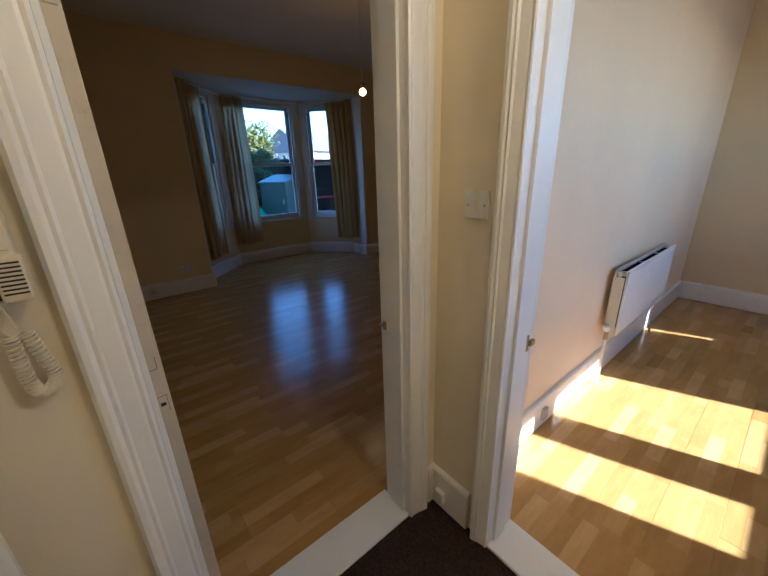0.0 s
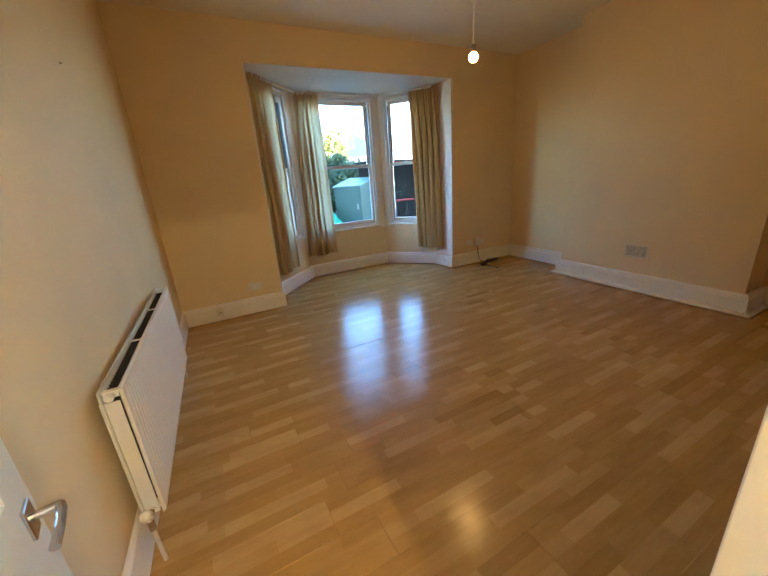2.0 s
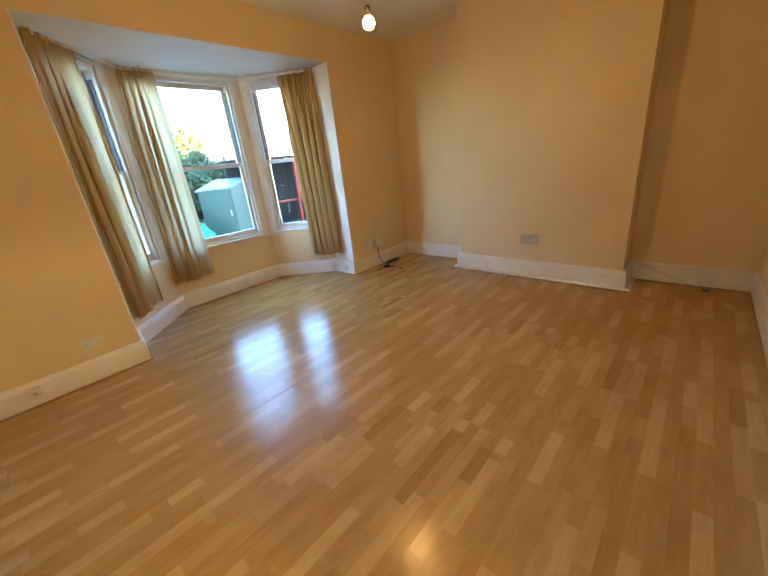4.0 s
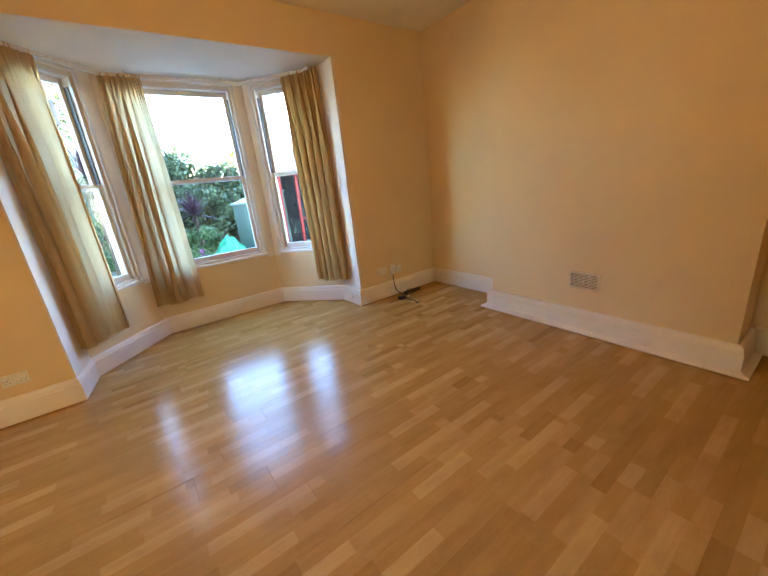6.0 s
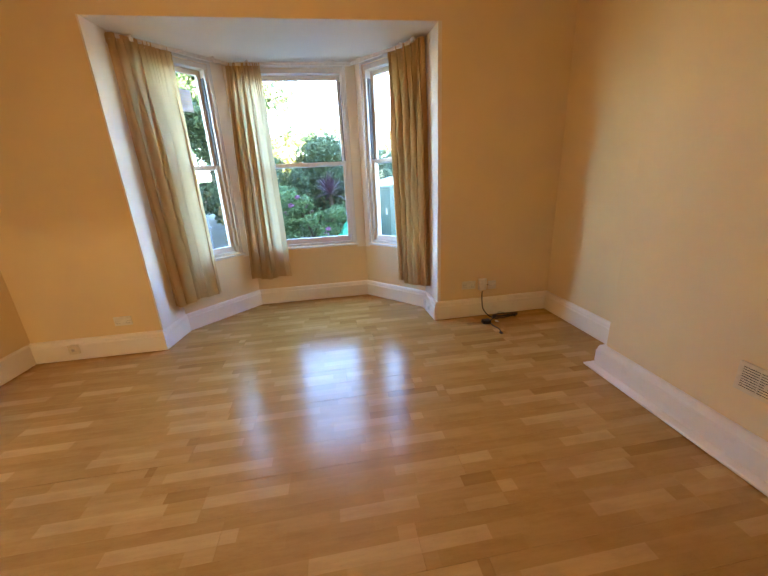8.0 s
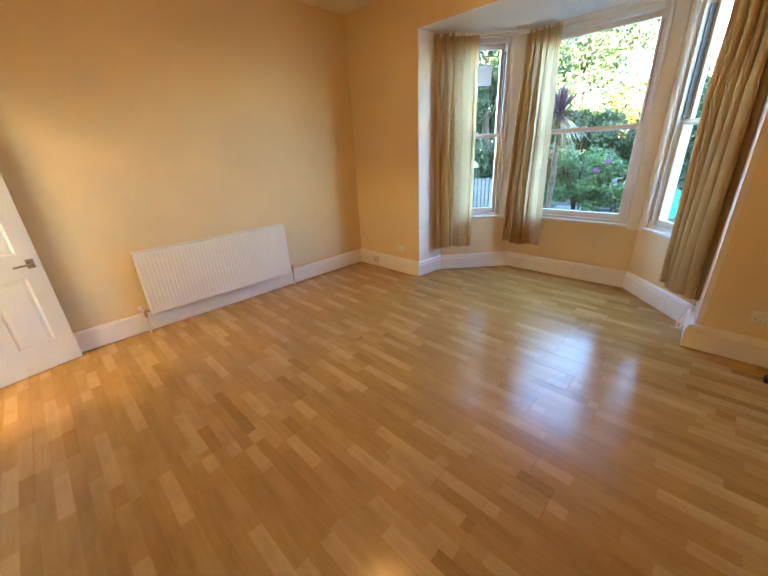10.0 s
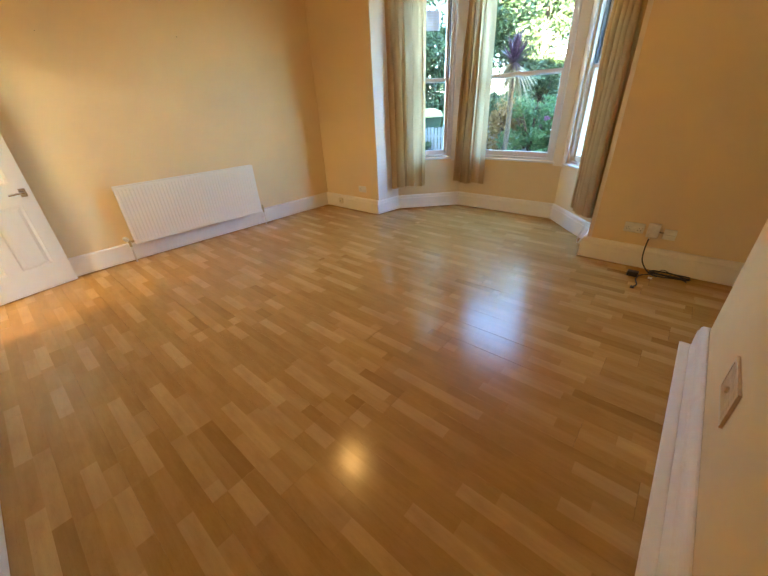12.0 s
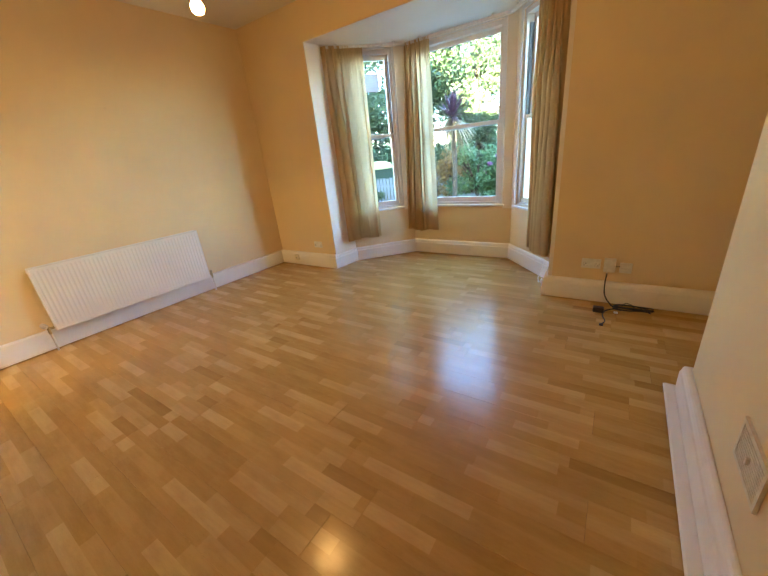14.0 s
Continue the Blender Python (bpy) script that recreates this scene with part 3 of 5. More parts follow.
# notice taped inside the west window
F = frame_of(*WINDOWS["west"][:2])
notice = tagged(part("paper_notice", boxbm(0.405, 0.575, 0.1045, 0.106, 2.165, 2.365), PAPER), "white paper notice taped to the window glass", "notice")
notice.matrix_world = F
bm = bmesh.new()
for i in range(6):
    box(bm, 0.425, 0.553 - 0.02 * (i % 3), 0.1035, 0.1046, 2.335 - i * 0.026, 2.342 - i * 0.026)
part("printed_lines", bm, PLASTIC, notice, "illegible grey printed lines")

# ---------------------------------------------------------------- curtain rail and curtains
RAIL = [(0.935, 4.655), (1.625, 5.375), (2.865, 5.375), (3.375, 4.785), (3.385, 4.69)]
rail = tagged(empty("curtain_rail"), "white plastic curtain track bent round the bay", "curtain rail")
bm = bmesh.new()
sweep(bm, RAIL, [(-0.012, 2.598), (0.012, 2.598), (0.012, 2.628), (-0.012, 2.628)])
part("track", bm, PLASTIC, rail)
for i in range(3):
    for t in (0.15, 0.85):
        q = lerp2(RAIL[i], RAIL[i + 1], t)
        part("bracket", boxbm(q[0] - 0.012, q[0] + 0.012, q[1] - 0.012, q[1] + 0.02, 2.628, SOFFIT - 0.003, bevel=0.003), PLASTIC, rail)


def curtain(name, top, bottom, folds, seed, z0, label, gather=0.62, layers=1):
    """A gathered curtain: top and bottom are plan lines; folds = (share of the width, depth) one by one,
    tight pleats under the header that melt into the broad folds and wander towards the hem."""
    rnd = random.Random(seed)
    root = tagged(empty(name), label, "curtain", "curtains of the bay")
    k_all = len(folds)
    per, nz = 24, 54
    nu = k_all * per
    zt = 2.622
    tot = sum(w for w, _ in folds)
    edge, depth = [0.0], []
    for w, d in folds:
        edge.append(edge[-1] + w / tot)
        depth.append(d)
    drift = [0.0] + [rnd.uniform(-0.028, 0.028) for _ in range(k_all - 1)] + [0.0]
    pleats = k_all * 3
    wd = rnd.uniform(0, 6)
    d = (Vector(bottom[1]) - Vector(bottom[0])).normalized()
    n = Vector((-d.y, d.x))
    for layer in range(layers):
        bm = bmesh.new()
        grid = []
        for j in range(nz + 1):
            t = (j / nz) ** 1.25
            row = []
            for i in range(nu + 1):
                k, q = min(k_all - 1, i // per), i / per - min(k_all - 1, i // per)
                s = edge[k] + (edge[k + 1] - edge[k]) * q + (drift[k] * (1 - q) + drift[k + 1] * q) * t
                x, y = lerp2(lerp2(top[0], top[1], s), lerp2(bottom[0], bottom[1], s), t ** 0.8)
                dep = depth[k] * (0.85 + 0.15 * math.sin(3.1 * t + k + wd)) * (1 - 0.6 * layer)
                grow = min(1.0, 0.25 + t * 2.2)
                ridge = 0.5 - 0.5 * math.cos(2 * math.pi * q)
                off = -dep * grow * (ridge ** (0.8 + 0.3 * math.sin(k + wd)) - 0.4)
                tight = max(0.0, 1 - t * 6.5)
                off += 0.011 * tight * math.sin(2 * math.pi * pleats * s + 0.7 * math.sin(5 * s + wd))
                off += 0.006 * noise.noise((s * 12 + seed, t * 4, 0.5)) + 0.003 * noise.noise((s * 34, t * 11, seed))
                if t < 0.02:
                    off -= 0.004
                off += 0.028 * layer
                side = gather * dep * math.sin(2 * math.pi * q) * grow
                z = zt + (z0 + 0.015 * layer - zt) * t + (0.012 * math.sin(1.7 * k + wd + 2 * q) - 0.10 * off) * max(0, (t - 0.88) * 8)
                row.append(bm.verts.new((x + n.x * off + d.x * side, y + n.y * off + d.y * side, z)))
            grid.append(row)
        for j in range(nz):
            for i in range(nu):
                bm.faces.new((grid[j][i], grid[j][i + 1], grid[j + 1][i + 1], grid[j + 1][i]))
        part("cloth" if layer == 0 else "back_fold", bm, CURTAIN, root, smooth=True)
    bm = bmesh.new()
    sweep(bm, [top[0], top[1]], [(0.0125, 2.545), (0.0150, 2.545), (0.0150, 2.612), (0.0125, 2.612)])
    part("header_tape", bm, CURTAIN, root, "gathered curtain header tape")
    for i in range(k_all * 2):
        q = lerp2(top[0], top[1], (i + 0.5) / (k_all * 2))
        bm = bmesh.new()
        tube(bm, [(q[0], q[1], 2.575), (q[0] - d.y * 0.010, q[1] + d.x * 0.010, 2.590), (q[0] - d.y * 0.014, q[1] + d.x * 0.014, 2.606)], 0.0016, 5)
        part("hook", bm, PLASTIC, root)
    return root


def on(seg, u, v):
    a, b = seg
    d = (Vector(b) - Vector(a)).normalized()
    return (a[0] + d.x * u - d.y * v, a[1] + d.y * u + d.x * v)


WSEG, CSEG, ESEG = (BAY[1], BAY[2]), (BAY[2], BAY[3]), (BAY[3], BAY[4])
curtain("curtain", (on(WSEG, -0.13, -0.125), on(WSEG, 0.365, -0.10)), (on(WSEG, -0.10, -0.13), on(WSEG, 0.375, -0.11)), [(1.0, 0.10), (1.3, 0.13), (1.0, 0.07), (2.1, 0.030), (1.4, 0.050)], 3, 0.345, "beige unlined curtain with daylight behind, drawn aside")
curtain("curtain", (on(CSEG, 0.055, -0.085), on(CSEG, 0.385, -0.085)), (on(CSEG, -0.045, -0.10), on(CSEG, 0.425, -0.10)), [(0.7, 0.05), (1.7, 0.095), (0.7, 0.08), (1.2, 0.06), (1.6, 0.028)], 8, 0.36, "beige unlined curtain hanging over the window's edge")
curtain("curtain", (on(ESEG, 0.515, -0.085), on(ESEG, 0.955, -0.125)), (on(ESEG, 0.595, -0.105), on(ESEG, 1.005, -0.135)), [(0.9, 0.08), (1.3, 0.11), (0.8, 0.12), (1.1, 0.11), (0.9, 0.09)], 21, 0.315, "beige unlined curtain gathered at the end of the bay", 0.75, 2)

# ---------------------------------------------------------------- radiators


# one near-black colour for all the fins between the panels
FINS = plain("near_black_fins", (0.035, 0.028, 0.022), 0.8)


def radiator(name, length, z0, z1, depth, label):
    """Double-panel radiator. Local: x along, y out of the wall (front face at y = depth), z up."""
    root = tagged(empty(name), label, "radiator")
    pitch = 0.0333

    def panel(y, sign):
        bm = bmesh.new()
        n = int(length / pitch)
        us, prof = [], []
        m0 = (length - n * pitch) / 2
        us.append((0.0, -0.010))
        us.append((0.006, 0.0))
        for i in range(n):
            u = m0 + i * pitch
            for f, h in ((0.15, 0), (0.3, 0.0026), (0.7, 0.0026), (0.85, 0)):
                if 0.02 < u + f * pitch < length - 0.02:
                    us.append((u + f * pitch, h))
        us.append((length - 0.006, 0.0))
        us.append((length, -0.010))
        zs = ((z0, 0.0, -0.010), (z0 + 0.006, 0.0, 0), (z0 + 0.03, 0.0, 0), (z0 + 0.045, 1.0, 0), (z1 - 0.045, 1.0, 0), (z1 - 0.03, 0.0, 0), (z1 - 0.006, 0.0, 0), (z1, 0.0, -0.010))
        rows = [[bm.verts.new((u, y + sign * (min(h, hz) if h < 0 or hz < 0 else h * k), z)) for u, h in us] for z, k, hz in zs]
        for a, b in zip(rows, rows[1:]):
            for i in range(len(us) - 1):
                bm.faces.new((a[i], a[i + 1], b[i + 1], b[i]))
        back = [bm.verts.new((u, y - sign * 0.012, z)) for u, z in ((0, z0), (length, z0), (length, z1), (0, z1))]
        bm.faces.new(back)
        return bm

    part("front_panel", panel(depth - 0.005, 1), RADPAINT, root)
    part("back_panel", panel(0.032, -1), RADPAINT, root)
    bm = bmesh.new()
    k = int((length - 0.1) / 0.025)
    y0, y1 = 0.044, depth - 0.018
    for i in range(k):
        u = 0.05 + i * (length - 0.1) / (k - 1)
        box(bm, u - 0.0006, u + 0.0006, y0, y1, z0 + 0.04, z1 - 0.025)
    part("convector_fins", bm, FINS, root, "rows of thin near-black convector fins")
    for u in (0.035, length - 0.035):
        for z in (z0 + 0.03, z1 - 0.03):
            bm = bmesh.new()
            cyl(bm, (u, 0.034, z), (u, depth - 0.012, z), 0.017, 14)
            part("header_pipe", bm, RADPAINT, root)
            s = -1 if u < length / 2 else 1
            bm = bmesh.new()
            cyl(bm, (u, depth * 0.56, z), (u + s * 0.037, depth * 0.56, z), 0.016, 14)
            cyl(bm, (u + s * 0.037, depth * 0.56, z), (u + s * 0.041, depth * 0.56, z), 0.010, 14)
            part("end_tapping", bm, RADPAINT, root)
    for u in (0.004, length - 0.008):
        part("end_strip", boxbm(u, u + 0.004, 0.028, depth - 0.0235, z0 + 0.012, z1 - 0.050, bevel=0.001), RADPAINT, root)
    for u in (0.0, 0.333, 0.667, 1.0):
        q = 0.02 + u * (length - 0.04)
        part("top_strap", boxbm(q - 0.006, q + 0.006, 0.036, depth - 0.012, z1 - 0.018, z1 - 0.012), RADPAINT, root)
    for u in (0.18, length - 0.18):
        part("wall_bracket", boxbm(u - 0.015, u + 0.015, 0.0, 0.024, z0 + 0.05, z1 - 0.04, bevel=0.002), RADPAINT, root)
    # thermostatic valve and lockshield with their tails into the floor
    yv = depth * 0.56
    bm = bmesh.new()
    spin(bm, [(0.012, 0), (0.017, 0.004), (0.021, 0.012), (0.021, 0.040), (0.018, 0.052), (0.012, 0.056)], (-0.050, yv, z0 + 0.045), (-0.55, 0.0, 0.83))
    v = part("thermostatic_head", bm, PLASTIC, root, "white plastic thermostatic head", smooth=False)
    bm = bmesh.new()
    for i in range(8):
        an = i * math.pi / 4
        box(bm, -0.002, 0.002, 0.0205, 0.0225, 0.014, 0.036, m=Matrix.Translation((-0.050, yv, z0 + 0.045)) @ Vector((-0.55, 0, 0.83)).to_track_quat("Z", "Y").to_matrix().to_4x4() @ Matrix.Rotation(an, 4, "Z"))
    part("grip_ribs", bm, GREYPLASTIC, v, "dark grip slots round the head")
    bm = bmesh.new()
    cyl(bm, (-0.030, yv, z0 + 0.03), (0.010, yv, z0 + 0.03), 0.011)
    cyl(bm, (-0.045, yv, z0 + 0.052), (-0.045, yv, z0 - 0.02), 0.012)
    part("valve_body", bm, BRASS, root, "dull brass valve body")
    bm = bmesh.new()
    tube(bm, [(-0.045, yv, z0 - 0.02), (-0.045, yv, z0 * 0.5), (-0.048, yv + 0.004, 0.0)], 0.0085, 10)
    part("supply_pipe", bm, COPPER, root, "paint-chipped supply pipe")
    bm = bmesh.new()
    cyl(bm, (length - 0.010, yv, z0 + 0.03), (length + 0.030, yv, z0 + 0.03), 0.011)
    cyl(bm, (length + 0.040, yv, z0 + 0.075), (length + 0.040, yv, z0 - 0.02), 0.011)
    part("lockshield_valve", bm, BRASS, root, "tarnished brass lockshield valve")
    bm = bmesh.new()
    tube(bm, [(length + 0.040, yv, z0 - 0.02), (length + 0.040, yv, 0.0)], 0.0075, 10)
    part("return_pipe", bm, COPPER, root)
    return root


RAD_DEPTH = 0.115
wdir = (Vector(LW1) - Vector(LW0)).normalized()


def west(y, out=0.0):
    """A point of the west wall at that y, out into the room by so much."""
    t = (y - LW0[1]) / (LW1[1] - LW0[1])
    x = LW0[0] + (LW1[0] - LW0[0]) * t
    return (x + out * wdir.y, y - out * wdir.x)


rad = radiator("radiator", 1.50, 0.19, 0.79, RAD_DEPTH, "white double-panel radiator with a thermostatic valve")
q = west(1.690, 0.002)
# local x runs away along the wall, local y out into the room
rad.matrix_world = Matrix(((wdir.x, wdir.y, 0, q[0]), (wdir.y, -wdir.x, 0, q[1]), (0, 0, 1, 0), (0, 0, 0, 1)))
rad2 = radiator("radiator", 1.12, 0.37, 0.82, RAD_DEPTH, "white fluted double-panel radiator under sunlight in the second room")
rad2.matrix_world = Matrix(((1, 0, 0, 2.330), (0, -1, 0, 0.133), (0, 0, 1, 0), (0, 0, 0, 1)))

# ---------------------------------------------------------------- the open door
DW, DH, DT = 0.762, 1.981, 0.040
hinge = Vector((-0.083, 0.372))
ddir = Vector((-0.142, 0.7405)).normalized()
door = tagged(empty("door_1"), "white-painted six-panel door standing open against the wall", "door", kind="structure")
# local: x along the leaf from the hinge, y away behind the leaf, z up
door.matrix_world = Matrix(((ddir.x, -ddir.y, 0, hinge.x), (ddir.y, ddir.x, 0, hinge.y), (0, 0, 1, 0.008), (0, 0, 0, 1)))
part("core", boxbm(0.002, DW - 0.002, 0.0115, DT - 0.0115, 0.002, DH - 0.002), DOORPAINT, door)
ST, MU = 0.105, 0.095
RAILS = [(0.0, 0.215), (0.765, 0.935), (1.515, 1.615), (1.865, DH)]
for side in (0, 1):
    y0, y1 = (0.0, 0.012) if side == 0 else (DT - 0.012, DT)
    bm = bmesh.new()
    box(bm, 0, ST, y0, y1, 0, DH)
    box(bm, DW - ST, DW, y0, y1, 0, DH)
    for z0, z1 in RAILS:
        box(bm, ST, DW - ST, y0, y1, z0, z1)
    for (a0, a1), (b0, b1) in zip(RAILS, RAILS[1:]):
        box(bm, (DW - MU) / 2, (DW + MU) / 2, y0, y1, a1, b0)
    part("stiles_and_rails", bm, DOORPAINT, door)
    for (a0, a1), (b0, b1) in zip(RAILS, RAILS[1:]):
        for x0, x1 in ((ST, (DW - MU) / 2), ((DW + MU) / 2, DW - ST)):
            bm = bmesh.new()
            sg = 1 if side == 0 else -1
            yb, yt = (0.0117, 0.003) if side == 0 else (DT - 0.0117, DT - 0.003)
            # a raised field with sloping shoulders, and a bead round it
            o = [(x0 + 0.022, a1 + 0.022), (x1 - 0.022, a1 + 0.022), (x1 - 0.022, b0 - 0.022), (x0 + 0.022, b0 - 0.022)]
            i_ = [(x0 + 0.046, a1 + 0.046), (x1 - 0.046, a1 + 0.046), (x1 - 0.046, b0 - 0.046), (x0 + 0.046, b0 - 0.046)]
            vo = [bm.verts.new((x, yb, z)) for x, z in o]
            vi = [bm.verts.new((x, yt, z)) for x, z in i_]
            bm.faces.new(vi)
            for k in range(4):
                bm.faces.new((vo[k], vo[(k + 1) % 4], vi[(k + 1) % 4], vi[k]))
            sweep(bm, [(x0, a1), (x0, b0), (x1, b0), (x1, a1), (x0, a1)][::-1], [(0.0, 0.0), (0.0, 0.0115), (0.004, 0.0125), (0.013, 0.005), (0.020, 0.0)], lambda x, z, h, yb=yb, sg=sg: (x, yb - sg * h, z), caps=False)
            part("panel", bm, DOORPAINT, door)
part("hinge_edge", boxbm(-0.001, 0.0025, 0.0005, DT - 0.0005, 0.001, DH - 0.001), EDGEPAINT, door, "worn cream-painted hinge edge")
for z in (0.20, 1.02, 1.74):
    part("hinge", boxbm(-0.004, -0.0005, 0.006, 0.036, z, z + 0.09, bevel=0.001), EDGEPAINT, door, "painted-over butt hinge")
for y0, y1, z0, z1 in ((0.0085, 0.0335, 0.8585, 0.9065), (0.012, 0.034, 0.985, 1.110)):
    bm = bmesh.new()
    for q in ((y0, y0 + 0.0014, z0, z1), (y1 - 0.0014, y1, z0, z1), (y0 + 0.0014, y1 - 0.0014, z0, z0 + 0.0014), (y0 + 0.0014, y1 - 0.0014, z1 - 0.0014, z1)):
        box(bm, -0.0012, -0.0002, *q)
    part("lock_outline", bm, DARKGAP, door, "dark joint round an old lock")
lk = part("old_lock_plate", boxbm(-0.004, -0.0005, 0.010, 0.032, 0.86, 0.905, bevel=0.001), EDGEPAINT, door, "old lock plate with a dark slot")
part("slot", boxbm(-0.0055, -0.0035, 0.015, 0.027, 0.880, 0.889), BLACK, lk)
# lever handle on a square rose
hd = part("handle_plate", boxbm(DW - 0.082, DW - 0.036, -0.007, 0.0005, 0.820, 0.890, bevel=0.002), CHROME, door, "brushed chrome handle plate")
bm = bmesh.new()
cyl(bm, (DW - 0.058, -0.006, 0.858), (DW - 0.058, -0.048, 0.858), 0.009)
tube(bm, [(DW - 0.058, -0.046, 0.858), (DW - 0.075, -0.050, 0.858), (DW - 0.12, -0.050, 0.857), (DW - 0.165, -0.046, 0.853)], 0.0085, 12)
part("lever", bm, CHROME, hd)
# striker keep on the other jamb
keep = tagged(part("striker_plate", boxbm(DOOR_R - 0.0045, DOOR_R - 0.0002, BACK - 0.036, BACK - 0.014, 0.868, 0.902, bevel=0.001), BRASS), "small metal striker plate on the door lining", "striker plate")
part("keep_lip", boxbm(DOOR_R - 0.012, DOOR_R - 0.002, BACK - 0.016, BACK + 0.004, 0.880, 0.890, bevel=0.001), BRASS, keep)
keep2 = tagged(part("striker_plate", boxbm(R2X - 0.046, R2X - 0.018, D2_1 - 0.0045, D2_1 - 0.0002, 0.845, 0.905, bevel=0.001), BRASS), "small metal striker plate on the second doorway", "striker plate")
part("keep_lip", boxbm(R2X - 0.02, R2X + 0.006, D2_1 - 0.014, D2_1 - 0.002, 0.865, 0.885, bevel=0.001), BRASS, keep2)

# ---------------------------------------------------------------- pendant bulb
ROSE = Vector((BULB.x, BULB.y, H))
pend = tagged(empty("pendant_lamp", tuple(ROSE)), "bare lit bulb on a white flex from the ceiling", "lamp")


def rel(bm, at):
    bmesh.ops.translate(bm, verts=bm.verts, vec=-Vector(at))
    return bm


# near-black brown: the holder's shade above the bulb is put into its colour
HOLDER_SHADED = plain("shaded_holder_brown", (0.035, 0.022, 0.014), 0.5)
BULBGLOW = glow("warm_bulb_glow", (1.0, 0.55, 0.18), 3)
bm = bmesh.new()
spin(bm, [(0.038, -0.028), (0.046, -0.018), (0.048, -0.001)], ROSE)
part("ceiling_rose", rel(bm, ROSE), PLASTIC, pend)
bm = bmesh.new()
tube(bm, [ROSE + Vector((0, 0, -0.02)), ROSE + Vector((0.002, 0, -0.35)), BULB + Vector((0, 0, 0.07))], 0.003, 8)
part("flex", rel(bm, ROSE), PLASTIC, pend)
bm = bmesh.new()
spin(bm, [(0.006, 0.080), (0.013, 0.074), (0.017, 0.062), (0.017, 0.034), (0.014, 0.029)], BULB)
part("lamp_holder", rel(bm, ROSE), HOLDER_SHADED, pend, "lamp holder coloured dark brown to look shaded")
bm = bmesh.new()
spin(bm, [(0.012, 0.030), (0.022, 0.024), (0.031, 0.010), (0.033, -0.003), (0.029, -0.018), (0.018, -0.029), (0.004, -0.033)], BULB, seg=24)
bl = part("bulb", rel(bm, ROSE), BULBGLOW, pend, "glowing warm white bulb", smooth=True)
bl.visible_shadow = False
HR = Vector((HALL_BULB.x, HALL_BULB.y, H))
hp = copy_thing(pend, pose(*HR))
tagged(hp, "bare lit bulb on a flex in the hall")

# ---------------------------------------------------------------- sockets, vent, cable


def plate(name, w, h, d, parent=None, mat=PLASTIC, bevel=0.003):
    return part(name, boxbm(-w / 2, w / 2, -d, 0, -h / 2, h / 2, bevel=bevel, seg=2), mat, parent)


def slots(parent, cx, cz, d, mat=BLACK):
    for x, z, w, h in ((0, 0.012, 0.004, 0.008), (-0.011, -0.006, 0.007, 0.004), (0.011, -0.006, 0.007, 0.004)):
        part("pin_slot", boxbm(cx + x - w / 2, cx + x + w / 2, -d - 0.0006, -d + 0.001, cz + z - h / 2, cz + z + h / 2), mat, parent)


def double_socket(label):
    ob = tagged(plate("double_socket", 0.146, 0.086, 0.010), label, "socket", "wall sockets")
    for x in (-0.040, 0.040):
        slots(ob, x, -0.012, 0.010)
        part("rocker_switch", boxbm(x * 0.55 - 0.007, x * 0.55 + 0.007, -0.0135, -0.009, 0.012, 0.032, bevel=0.001), PLASTIC, ob)
    for x in (-0.060, 0.060):
        bm = bmesh.new()
        cyl(bm, (x, -0.0108, 0.0), (x, -0.009, 0.0), 0.0035, 10)
        part("screw", bm, BRASS, ob)
    return ob


NY = NW - 0.0015
double_socket("white double socket above the skirting").matrix_world = pose(0.565, NY, 0.325)
double_socket("white double socket beside the bay with a plug").matrix_world = pose(3.862, NY, 0.348)
plug = tagged(part("plug_in_adapter", boxbm(-0.042, 0.042, -0.050, -0.010, -0.058, 0.062, bevel=0.008, seg=2), PLASTIC), "white plug-in adapter in the wall socket", "adapter")
plug.matrix_world = pose(4.000, NY, 0.350)
part("cable_outlet", boxbm(-0.016, -0.006, -0.036, -0.024, -0.074, -0.056, bevel=0.002), PLASTIC, plug)
tel = tagged(plate("telephone_socket", 0.086, 0.086, 0.018, None, PLASTIC), "white blank telephone socket plate", "socket")
tel.matrix_world = pose(4.115, NY, 0.330)
bm = bmesh.new()
tube(bm, smooth_path([(-0.074, -0.022, 0.016), (-0.058, -0.026, 0.012), (-0.042, -0.014, 0.010)], 5), 0.003, 6)
part("short_wire", bm, BLACK, tel)
part("cover_seam", boxbm(-0.035, 0.035, -0.0195, -0.017, -0.004, -0.002), GREYPLASTIC, tel)
sk = tagged(plate("skirting_socket", 0.075, 0.085, 0.030, None, OLDPLASTIC), "aged surface-mounted outlet on the skirting", "socket")
sk.matrix_world = pose(0.140, SK_N - 0.018, 0.118)
part("outlet_hole", boxbm(-0.012, 0.012, -0.0312, -0.029, -0.012, 0.010), GREYPLASTIC, sk)

# round aerial outlet on the short skirting at the bay's end
aer = tagged(empty("aerial_outlet", (3.466, 4.52, 0.10), 92), "small round white cable outlet on the bay skirting", "outlet")
bm = bmesh.new()
spin(bm, [(0.024, 0.0), (0.024, 0.008), (0.016, 0.014), (0.006, 0.015)], (0, 0.002, 0), (0, 1, 0))
part("outlet_cap", bm, PLASTIC, aer)
bm = bmesh.new()
tube(bm, smooth_path([(0, 0.014, 0), (0.015, 0.035, -0.02), (0.01, 0.04, 0.03), (0.03, 0.03, 0.07), (0.06, 0.012, 0.12), (0.12, 0.008, 0.17)]), 0.0035, 6)
